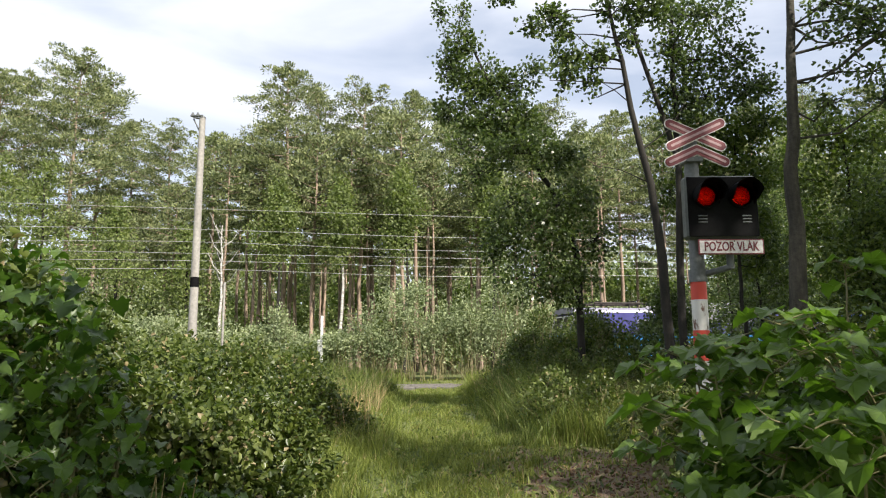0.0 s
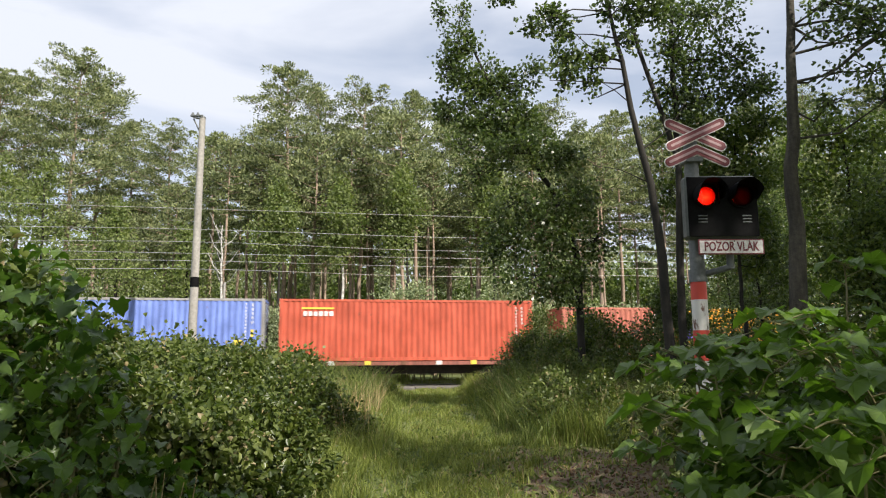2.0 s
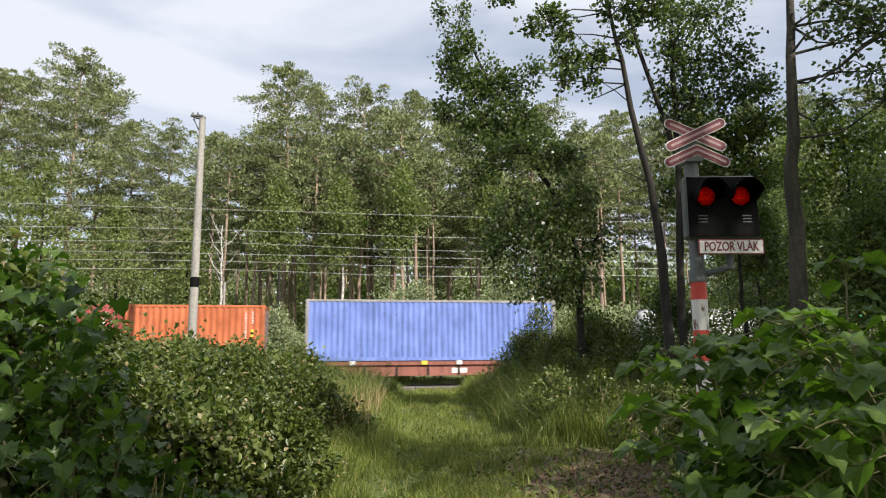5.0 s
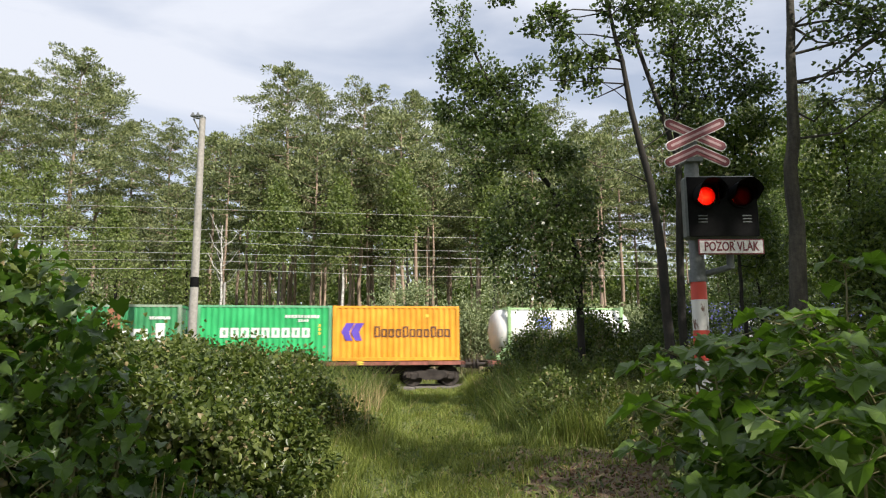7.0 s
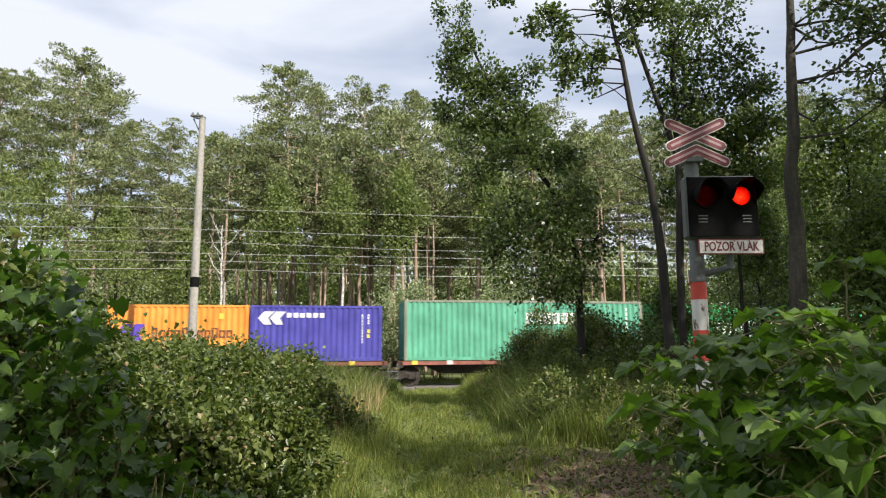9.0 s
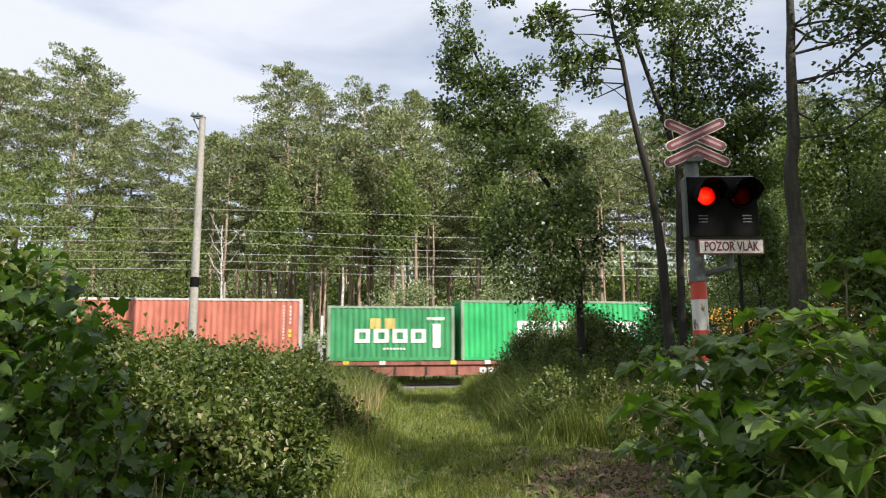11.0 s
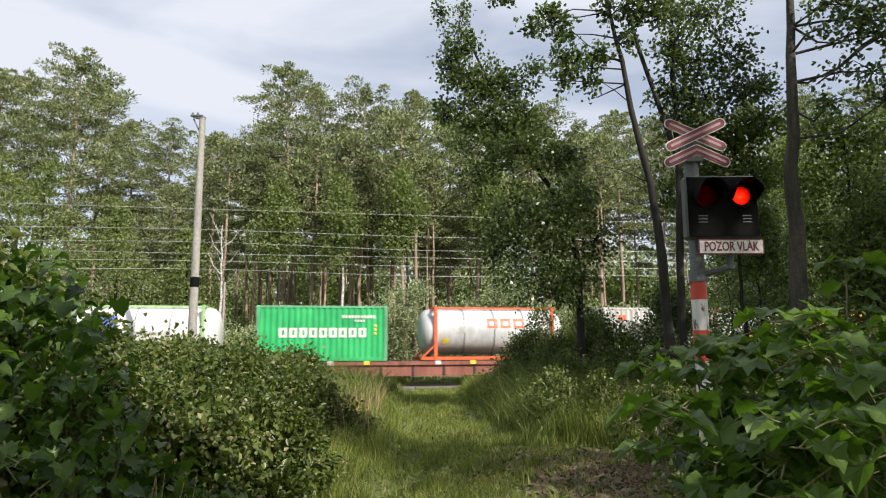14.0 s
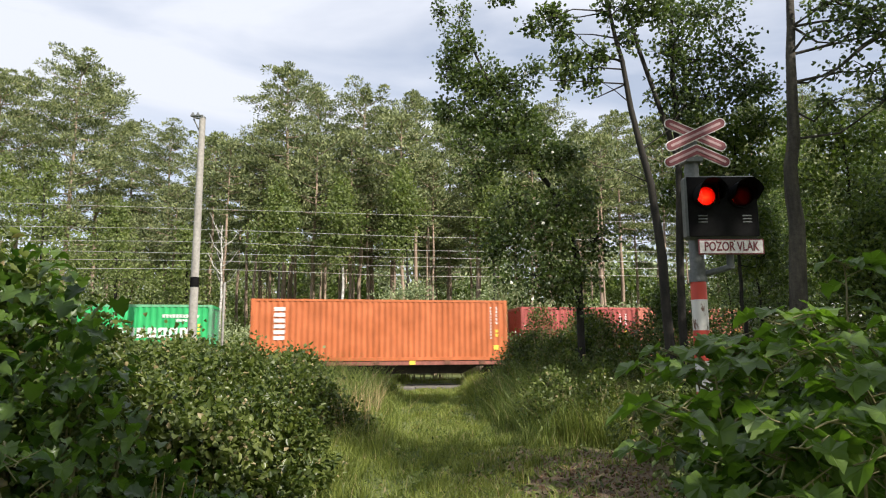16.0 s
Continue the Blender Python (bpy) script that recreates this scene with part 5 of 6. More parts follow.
def corrugated(length, height, mat):
    """The pressed steel shell: wavy sides and ends, roof and floor."""
    key = (length, height, mat.name)
    if key in SHELLS:
        return SHELLS[key]
    w, dip = 1.205, 0.042
    n = round((length - 0.30) / 0.278)
    step = (length - 0.30) / n
    xs, ds = [], []
    for i in range(n):
        a = -length / 2 + 0.15 + i * step
        for q, d in ((0.0, 0), (0.26, 0), (0.5, dip), (0.76, dip)):
            xs.append(a + q * step)
            ds.append(d)
    xs.append(length / 2 - 0.15)
    ds.append(0)
    bm = bmesh.new()
    z0, z1 = 0.14, height - 0.09
    for sign in (-1, 1):
        lo = [bm.verts.new((x, sign * (w - d), z0)) for x, d in zip(xs, ds)]
        hi = [bm.verts.new((x, sign * (w - d), z1)) for x, d in zip(xs, ds)]
        for i in range(len(xs) - 1):
            bm.faces.new((lo[i], lo[i + 1], hi[i + 1], hi[i]))
    for sign in (-1, 1):
        ys = np.linspace(-1.1, 1.1, 33)
        e = [sign * (length / 2 - 0.03 - (0.04 if (i // 2) % 2 else 0.0)) for i in range(33)]
        lo = [bm.verts.new((x, y, z0)) for x, y in zip(e, ys)]
        hi = [bm.verts.new((x, y, z1)) for x, y in zip(e, ys)]
        for i in range(32):
            bm.faces.new((lo[i], lo[i + 1], hi[i + 1], hi[i]))
    box(bm, -length / 2 + 0.03, length / 2 - 0.03, -1.2, 1.2, height - 0.06, height - 0.02)
    box(bm, -length / 2 + 0.03, length / 2 - 0.03, -1.2, 1.2, 0.10, 0.15)
    SHELLS[key] = mesh_bm("shell", bm, mat)
    return SHELLS[key]


SHARED = {}


def shared(key, make, mat):
    k = (key, mat.name)
    if k not in SHARED:
        SHARED[k] = mesh_bm(key[0], make(), mat)
    return SHARED[k]


def container(s, length, height, mat, label, marks=(), posts=None):
    """A freight container whose front end stands at s. Marks: name, x0, x1, z0, z1 on the near side from its left end, pieces, material."""
    root = thing("shipping_container", on_track(s + length / 2, 0, DECK), label, "container", "freight containers")
    RIDES.append((root, s + length / 2, DECK))
    pm = posts or mat
    link("shell", corrugated(length, height, mat), root)
    h, half = height, length / 2
    post = shared(("corner_post", h), lambda: boxes((-0.075, 0.075, -0.075, 0.075, 0.12, h - 0.11), bevel=0.012), pm)
    cast = shared(("corner_casting",), lambda: boxes((-0.089, 0.089, -0.081, 0.081, -0.059, 0.059), bevel=0.015), pm)
    rail = shared(("top_rail", length), lambda: boxes((-half + 0.14, half - 0.14, -0.045, 0.045, -0.055, 0.055), bevel=0.008), pm)
    sill = shared(("bottom_rail", length), lambda: boxes((-half + 0.14, half - 0.14, -0.05, 0.05, -0.08, 0.08), bevel=0.008), mat)
    head = shared(("end_header",), lambda: boxes((-0.06, 0.06, -1.13, 1.13, -0.06, 0.06), bevel=0.008), mat)
    for sx in (-1, 1):
        for sy in (-1, 1):
            link("corner_post", post, root, pose(sx * (half - 0.075), sy * 1.144, 0))
            link("corner_casting", cast, root, pose(sx * (half - 0.089), sy * 1.139, 0.06))
            link("corner_casting", cast, root, pose(sx * (half - 0.089), sy * 1.139, h - 0.06))
        link("end_header", head, root, pose(sx * (half - 0.06), 0, h - 0.07))
        link("end_header", head, root, pose(sx * (half - 0.06), 0, 0.07))
    for sy in (-1, 1):
        link("top_rail", rail, root, pose(0, sy * 1.165, h - 0.062))
        link("bottom_rail", sill, root, pose(0, sy * 1.165, 0.085))
    # locking bars of the doors at the rear end
    bar = shared(("locking_bar", h), lambda: rods(((0, 0, 0.16), (0, 0, h - 0.16), 0.02), n=8), GALV)
    for y in (-0.85, -0.35, 0.35, 0.85):
        link("locking_bar", bar, root, pose(half + 0.0, y, 0))
    for name, x0, x1, z0, z1, n, mt in marks:
        add_mark(root, name, x0 - half, x1 - half, z0, z1, n, mt, -1.207)
    return root


def add_mark(root, name, x0, x1, z0, z1, n, mt, y, barrel=None):
    """A painted mark: one plate, or a row (or a column, n below 0) of plain bars."""
    bm = bmesh.new()
    k = abs(n)
    if name == "emblem":
        w, hh = x1 - x0, z1 - z0
        for q in (0.0, 0.42):
            plate(bm, [(x0 + w * q, z0 + hh * 0.5), (x0 + w * (q + 0.22), z0), (x0 + w * (q + 0.5), z0), (x0 + w * (q + 0.36), z0 + hh * 0.5), (x0 + w * (q + 0.58), z1), (x0 + w * (q + 0.22), z1)], y - 0.008, y)
    elif name == "star":
        cx, cz, r = (x0 + x1) / 2, (z0 + z1) / 2, (x1 - x0) / 2
        plate(bm, [(cx + (r if i % 2 == 0 else r * 0.42) * math.sin(i * math.pi / 7), cz + (r if i % 2 == 0 else r * 0.42) * math.cos(i * math.pi / 7)) for i in range(14)], y - 0.014, y - 0.009)
    elif name == "wedge":
        plate(bm, [(x0, z0), (x1, z0 + (z1 - z0) * 0.12), (x1, z1 - (z1 - z0) * 0.1), (x0, z1)], y - 0.008, y)
    elif n < 0:
        p = (z1 - z0) / k
        for i in range(k):
            box(bm, x0, x1, y - 0.008, y, z0 + p * (i + 0.16), z0 + p * (i + 0.84))
    elif name == "lettering" and k > 2 and z1 - z0 > 0.3:
        # blank frames in place of letters
        p = (x1 - x0) / k
        for i in range(k):
            a, b = x0 + p * (i + 0.10), x0 + p * (i + 0.90)
            top = z1 if (i % 4 == 0 or k != 11) else z0 + (z1 - z0) * 0.76
            w = min(p * 0.30, (z1 - z0) * 0.30) * (0.75 if k == 11 else 1.0)
            box(bm, a, a + w, y - 0.008, y, z0, top)
            box(bm, b - w, b, y - 0.008, y, z0, top)
            box(bm, a + w, b - w, y - 0.008, y, top - w * 0.85, top)
            box(bm, a + w, b - w, y - 0.008, y, z0, z0 + w * 0.85)
    else:
        p = (x1 - x0) / k
        f = 0.5 if k == 1 else 0.36
        for i in range(k):
            cx = x0 + p * (i + 0.5)
            box(bm, cx - p * f, cx + p * f, y - 0.008, y, z0 if i % 3 else z0 + 0.0, z1 if i % 4 != 2 else z1 - (z1 - z0) * 0.06)
    if barrel:
        # lay the mark round the tank's curve
        r, zc = barrel
        z = z0 + 0.08
        while z < z1:
            bmesh.ops.bisect_plane(bm, geom=bm.verts[:] + bm.edges[:] + bm.faces[:], plane_co=(0, 0, z), plane_no=(0, 0, 1))
            z += 0.08
        for v in bm.verts:
            v.co.y = -math.sqrt(max(0.05, r * r - (v.co.z - zc) ** 2)) + (v.co.y + r)
    part(name, bm, mt, root)


def tank(s, mat, frame_mat, label, marks=(), full=False, shell_len=7.3):
    """A tank container: a domed barrel in a 20 foot frame that starts at s."""
    L = 6.058
    root = thing("tank_container", on_track(s + L / 2, 0, DECK), label, "container", "freight containers")
    RIDES.append((root, s + L / 2, DECK))
    r, zc = (1.12, 1.40) if not full else (1.08, 1.36)
    half = shell_len / 2 if not full else 2.85
    prof = [(-half, 0.0), (-half + 0.03, r * 0.45), (-half + 0.14, r * 0.78), (-half + 0.36, r * 0.96), (-half + 0.6, r), (half - 0.6, r), (half - 0.36, r * 0.96), (half - 0.14, r * 0.78), (half - 0.03, r * 0.45), (half, 0.0)]
    bm = bmesh.new()
    seg = 40
    rings = [[bm.verts.new((x, rr * math.cos(2 * math.pi * i / seg), zc + rr * math.sin(2 * math.pi * i / seg))) for i in range(seg)] for x, rr in prof[1:-1]]
    for a, b in zip(rings, rings[1:]):
        for i in range(seg):
            bm.faces.new((a[i], a[(i + 1) % seg], b[(i + 1) % seg], b[i]))
    bm.faces.new(rings[0])
    bm.faces.new(rings[-1])
    part("barrel", bm, mat, root, "smooth domed tank barrel", True)
    band = bmesh.new()
    for x in (-1.5, 0.0, 1.5):
        rings = [[band.verts.new((x + dx, (r + 0.012) * math.cos(2 * math.pi * i / seg), zc + (r + 0.012) * math.sin(2 * math.pi * i / seg))) for i in range(seg)] for dx in (-0.025, 0.025)]
        for i in range(seg):
            band.faces.new((rings[0][i], rings[0][(i + 1) % seg], rings[1][(i + 1) % seg], rings[1][i]))
    part("barrel_strap", band, GALV, root, "grey cladding straps")
    h = 2.591
    for sx in (-1, 1):
        for sy in (-1, 1):
            x, y = sx * (L / 2 - 0.09), sy * 1.14
            part("corner_post", boxes((x - 0.085, x + 0.085, y - 0.07, y + 0.07, 0.0, h), bevel=0.012), frame_mat, root)
            if not full:
                part("brace", rods(((x, y, 0.75), (sx * (half - 0.02), y, 0.10), 0.05), n=8), frame_mat, root)
            else:
                part("brace", rods(((x, y, 0.7), (x - sx * 0.75, y, 0.12), 0.05), n=8), frame_mat, root)
        part("end_header", boxes((sx * (L / 2 - 0.09) - 0.06, sx * (L / 2 - 0.09) + 0.06, -1.1, 1.1, h - 0.12, h), bevel=0.01), frame_mat, root)
        part("bottom_rail", boxes((-half if not full else -L / 2, half if not full else L / 2, sx * 1.12 - 0.06, sx * 1.12 + 0.06, 0.02, 0.18), bevel=0.01), frame_mat, root)
        part("top_rail", boxes((-L / 2, L / 2, sx * (1.12 if full else 0.42) - 0.04, sx * (1.12 if full else 0.42) + 0.04, h - 0.09, h), bevel=0.01), frame_mat, root)
    for name, x0, x1, z0, z1, n, mt in marks:
        yy = -r - 0.004
        add_mark(root, name, x0 - L / 2, x1 - L / 2, z0, z1, n, mt, yy, (r, zc))
    return root


def wheelset(parent, x, z, r, m=None):
    key = ("wheelset", r)
    if key not in SHARED:
        bm = rods(((0, -0.74, 0), (0, -0.68, 0), r * 1.06), ((0, -0.82, 0), (0, -0.74, 0), r), ((0, 0.68, 0), (0, 0.74, 0), r * 1.06), ((0, 0.74, 0), (0, 0.82, 0), r), ((0, -0.95, 0), (0, 0.95, 0), 0.08), ((0.12, -0.83, 0.12), (-0.12, -0.83, -0.12), 0.03), n=22)
        SHARED[key] = mesh_bm("wheelset", bm, DARK_STEEL)
    ob = link("wheelset", SHARED[key], parent, pose(x, 0, z), "dark steel wheelset")
    WHEELS.append((ob, x, z, r))


def bogie(root, x, base=1.8, r=0.46, label="dirty cast steel bogie, darkened for the shadow it runs in"):
    key = ("bogie", base, r)
    if key not in SHARED:
        bm = bmesh.new()
        for sy in (-1, 1):
            y = sy * 1.0
            plate(bm, [(-base / 2 - 0.35, 0.42), (-base / 2 - 0.35, 0.62), (-base / 2 + 0.3, 0.74), (base / 2 - 0.3, 0.74), (base / 2 + 0.35, 0.62), (base / 2 + 0.35, 0.42), (base / 2 - 0.3, 0.42), (base / 2 - 0.55, 0.30), (-base / 2 + 0.55, 0.30), (-base / 2 + 0.3, 0.42)], y - 0.05, y + 0.05)
            for q in (-1, 1):
                box(bm, q * base / 2 - 0.15, q * base / 2 + 0.15, y - sy * 0.0 - 0.10, y + 0.10, r - 0.13, r + 0.15, bevel=0.03)
                rod(bm, (q * base / 2 - 0.24, y, 0.40), (q * base / 2 - 0.24, y, 0.66), 0.07, n=8)
                rod(bm, (q * base / 2 + 0.24, y, 0.40), (q * base / 2 + 0.24, y, 0.66), 0.07, n=8)
        box(bm, -0.25, 0.25, -1.05, 1.05, 0.45, 0.80, bevel=0.03)
        SHARED[key] = mesh_bm("bogie", bm, DARK_STEEL)
    b = link("bogie", SHARED[key], root, pose(x, 0, 0), label)
    for q in (-1, 1):
        wheelset(b, q * base / 2, r, r)


def buffers(root, x, sx, mat):
    for sy in (-1, 1):
        part("buffer", rods(((x, sy * 0.875, 1.03), (x + sx * 0.42, sy * 0.875, 1.03), 0.09), ((x + sx * 0.42, sy * 0.875, 1.03), (x + sx * 0.50, sy * 0.875, 1.03), 0.24, 0.23), n=18), DARK_STEEL, root, "round steel buffer")
    part("coupler", rods(((x, 0, 0.98), (x + sx * 0.52, 0, 0.92), 0.05), n=8), DARK_STEEL, root, "hooked screw coupling")


def wagon(s0, s1, deep, joint=None, label=""):
    """A flat container wagon from s0 to s1, with a shared bogie under its joint where it has one."""
    mid, L = (s0 + s1) / 2, s1 - s0
    root = thing("container_wagon", on_track(mid, 0, 0), label, "wagon", "container wagons")
    RIDES.append((root, mid, 0.0))
    a, b = -L / 2 + 0.5, L / 2 - 0.5
    spans = [(a, b)] if joint is None else [(a, joint - mid - 0.25), (joint - mid + 0.25, b)]
    for x0, x1 in spans:
        for sy in (-1, 1):
            y = sy * 1.12
            part("side_sill", boxes((x0, x1, y - 0.06, y + 0.06, 1.0, 1.18), bevel=0.01), WAGON_RED, root, "dull oxide-red side sill")
            q = 2.6 if joint is None else 2.3
            lo = 0.50 if deep else 0.58
            web = plate(bmesh.new(), [(x0 + q - 0.9, 0.99), (x0 + q, lo), (x1 - q, lo), (x1 - q + 0.9, 0.99)], sy * (1.06 if deep else 0.55) - 0.02, sy * (1.06 if deep else 0.55) + 0.02)
            part("web_plate", web, WAGON_RED if deep else DARK_STEEL, root, "deep steel web plate below the sill")
            for i in range(int((x1 - x0) / 1.7)):
                x = x0 + 0.8 + i * 1.7
                part("spigot", boxes((x - 0.14, x + 0.14, sy * 1.19 - 0.03, sy * 1.19 + 0.03, 1.02, 1.209), bevel=0.01), YELLOW_PAINT if (i + int(s0)) % 3 == 0 else WHITE_PAINT if i % 3 == 1 else RUST, root, "small hinged container spigot")
            if deep:
                for i in range(int((x1 - x0 - 2 * q) / 1.5)):
                    x = x0 + q + 0.5 + i * 1.5
                    part("rib", boxes((x - 0.05, x + 0.05, sy * 1.10 - 0.03, sy * 1.10 + 0.03, lo + 0.02, 0.985), bevel=0.006), DARK_STEEL, root, "vertical stiffening rib")
                part("notice_panel", boxes((x0 + L * 0.28, x0 + L * 0.28 + 0.75, sy * 1.085 - 0.006, sy * 1.085 + 0.006, 0.62, 0.86)), SIGN_WHITE, root, "pale painted notice panel")
        part("floor_frame", boxes((x0, x1, -0.5, 0.5, 0.92, 1.19), (x0, x0 + 0.25, -1.18, 1.18, 0.88, 1.17), (x1 - 0.25, x1, -1.18, 1.18, 0.88, 1.17), bevel=0.01), DARK_STEEL, root, "dark centre frame with end beams")
    places = [a + 1.7, b - 1.7] if joint is None else [a + 1.6, joint - mid, b - 1.6]
    for x in places:
        bogie(root, x)
    if joint is not None:
        x = joint - mid
        for sy in (-1, 1):
            part("step_ladder", rods(((x - 0.22, sy * 1.25, 0.35), (x - 0.22, sy * 1.25, 1.1), 0.022), ((x + 0.22, sy * 1.25, 0.35), (x + 0.22, sy * 1.25, 1.1), 0.022), ((x - 0.22, sy * 1.25, 0.40), (x + 0.22, sy * 1.25, 0.40), 0.022), ((x - 0.22, sy * 1.25, 0.72), (x + 0.22, sy * 1.25, 0.72), 0.022), n=8), GALV, root, "pale steel step ladder")
    buffers(root, a, -1, DARK_STEEL)
    buffers(root, b, 1, DARK_STEEL)


def locomotive(s0):
    L = 15.7
    mid = s0 + L / 2
    cyan = coat("cyan_loco", (0.02, 0.27, 0.62), 0.75, 0.12)
    navy = coat("navy_loco", (0.035, 0.035, 0.19), 0.75, 0.12)
    lilac = coat("lilac_grey_roof", (0.25, 0.24, 0.31), 0.75, 0.2)
    grey = coat("grey_roof", (0.27, 0.27, 0.31), 0.72, 0.25)
    root = thing("electric_locomotive", on_track(mid, 0, 0), "two-tone blue electric locomotive with a grey roof", "locomotive")
    RIDES.append((root, mid, 0.0))
    h = L / 2
    part("lower_body", plate(bmesh.new(), [(-h, 1.02), (h, 1.02), (h + 0.02, 1.6), (h - 0.05, 2.42), (-h + 0.05, 2.42), (-h - 0.02, 1.6)], -1.48, 1.48), cyan, root, "light blue lower body side")
    part("upper_body", plate(bmesh.new(), [(-h + 0.05, 2.425), (h - 0.05, 2.425), (h - 0.42, 3.40), (h - 0.62, 3.52), (-h + 0.62, 3.52), (-h + 0.42, 3.40)], -1.475, 1.475), navy, root, "dark blue upper body side")
    bm = bmesh.new()
    sec = [(-1.47, 3.50), (-1.40, 3.66), (-1.1, 3.78), (0, 3.84), (1.1, 3.78), (1.40, 3.66), (1.47, 3.50)]
    e = [[bm.verts.new((x, y, z)) for y, z in sec] for x in (-h + 0.35, h - 0.35)]
    for i in range(6):
        bm.faces.new((e[0][i], e[0][i + 1], e[1][i + 1], e[1][i]))
    for k in e:
        bm.faces.new(k)
    part("roof", bm, lilac, root, "lilac-grey curved roof")
    for sy in (-1, 1):
        y = sy * 1.485
        lou = part("louvre_panel", boxes((-2.3, 2.3, y - 0.05, y + 0.05, 3.05, 4.05), bevel=0.02), grey, root, "grey roof-side panel with dark louvres")
        for cx in (-1.15, 1.15):
            part("louvre", boxes((cx - 0.85, cx + 0.85, y + sy * 0.052 - 0.006, y + sy * 0.052 + 0.006, 3.15, 3.92)), BLACK, lou, "dark air intake")
            for k in range(6):
                part("slat", boxes((cx - 0.85, cx + 0.85, y + sy * 0.07 - 0.01, y + sy * 0.07 + 0.01, 3.2 + k * 0.12, 3.235 + k * 0.12)), grey, lou)
        for cx, w, z0, z1 in ((-3.65, 0.9, 2.5, 3.12), (-1.2, 0.9, 2.5, 2.92), (1.3, 0.95, 2.5, 2.92), (3.65, 0.9, 2.5, 3.12)):
            win = part("side_window", boxes((cx - w / 2 - 0.04, cx + w / 2 + 0.04, y - 0.012, y + 0.012, z0 - 0.04, z1 + 0.04), bevel=0.006), grey, root, "framed side window")
            part("pane", boxes((cx - w / 2, cx + w / 2, y - 0.02, y + 0.02, z0, z1)), GLASS, win, "dark glass pane")
        for sx in (-1, 1):
            cx = sx * (h - 1.15)
            dr = part("cab_door", boxes((cx - 0.36, cx + 0.36, y - 0.014, y + 0.014, 1.5, 3.38), bevel=0.01), navy, root, "dark blue cab door")
            part("door_panel", boxes((cx - 0.34, cx + 0.34, y - 0.017, y + 0.017, 1.52, 2.42), bevel=0.004), cyan, dr, "light blue lower door panel")
            part("door_window", boxes((cx - 0.24, cx + 0.24, y - 0.022, y + 0.022, 2.65, 3.28), bevel=0.004), GLASS, dr, "dark glass pane")
            for q in (-0.42, 0.42):
                part("handrail", rods(((cx + q, y + sy * 0.06, 1.75), (cx + q, y + sy * 0.06, 3.36), 0.042), n=8), WHITE_PAINT, root, "white handrail")
            for k in range(4):
                part("step", boxes((cx - 0.2, cx + 0.2, sy * 1.44 - 0.06, sy * 1.44 + 0.06, 0.42 + k * 0.27, 0.45 + k * 0.27)), WHITE_PAINT, root, "white edged cab step")
        for q in range(6):
            part("lettering_bar", boxes((-1.2 + q * 0.55, -0.8 + q * 0.55, y - 0.004, y + 0.004, 1.55, 2.0 if q else 2.15)), WHITE_PAINT, root, "white painted block")
        part("emblem", boxes((-2.3, -1.4, y - 0.004, y + 0.004, 1.55, 2.15)), navy, root, "dark blue painted panel")
        part("underframe_box", boxes((-1.6, 1.6, sy * 1.2 - 0.2, sy * 1.2 + 0.2, 0.42, 0.98), bevel=0.03), DARK_STEEL, root, "dark equipment box under the floor")
    for sx in (-1, 1):
        for cy in (-0.68, 0.68):
            ws = part("windscreen", plate(bmesh.new(), [(sx * (h - 0.10), 2.56), (sx * (h - 0.08), 2.56), (sx * (h - 0.36), 3.34), (sx * (h - 0.39), 3.34)], cy - 0.58, cy + 0.58), GLASS, root, "raked dark windscreen")
        part("window_surround", plate(bmesh.new(), [(sx * (h - 0.11), 2.50), (sx * (h - 0.085), 2.50), (sx * (h - 0.39), 3.40), (sx * (h - 0.42), 3.40)], -1.44, 1.44), WHITE_PAINT, root, "white windscreen surround")
        for cy in (-1.0, 1.0):
            part("headlight", rods(((sx * (h - 0.02), cy, 1.75), (sx * (h + 0.05), cy, 1.75), 0.13), n=16), SIGN_WHITE, root, "round headlight")
        part("plough", boxes((sx * h - 0.1, sx * h + 0.1, -1.3, 1.3, 0.25, 0.75), bevel=0.03), DARK_STEEL, root, "dark snow plough")
        part("buffer_beam", boxes((sx * h - 0.12, sx * h + 0.06, -1.4, 1.4, 0.78, 1.05), bevel=0.02), DARK_STEEL, root, "dark buffer beam")
        buffers(root, sx * (h + 0.04), sx, DARK_STEEL)
        bogie(root, sx * 4.1, 3.2, 0.62, "dark three-metre locomotive bogie")
        x = sx * 4.6
        part("pantograph", rods(((x - 1.45, -0.6, 4.05), (x + 1.45, -0.6, 4.05), 0.06), ((x - 1.45, 0.6, 4.05), (x + 1.45, 0.6, 4.05), 0.06), ((x - 1.2, -0.6, 4.05), (x + 1.2, 0.6, 4.10), 0.03), ((x - 1.1, -0.8, 4.16), (x - 1.1, 0.8, 4.16), 0.03), ((x + 0.9, -0.8, 4.18), (x + 0.9, 0.8, 4.18), 0.03), ((x - 1.0, -0.5, 3.7), (x - 1.0, -0.5, 4.05), 0.05), ((x + 1.0, -0.5, 3.7), (x + 1.0, -0.5, 4.05), 0.05), ((x - 1.0, 0.5, 3.7), (x - 1.0, 0.5, 4.05), 0.05), ((x + 1.0, 0.5, 3.7), (x + 1.0, 0.5, 4.05), 0.05), n=8), DARK_STEEL, root, "folded dark pantograph")


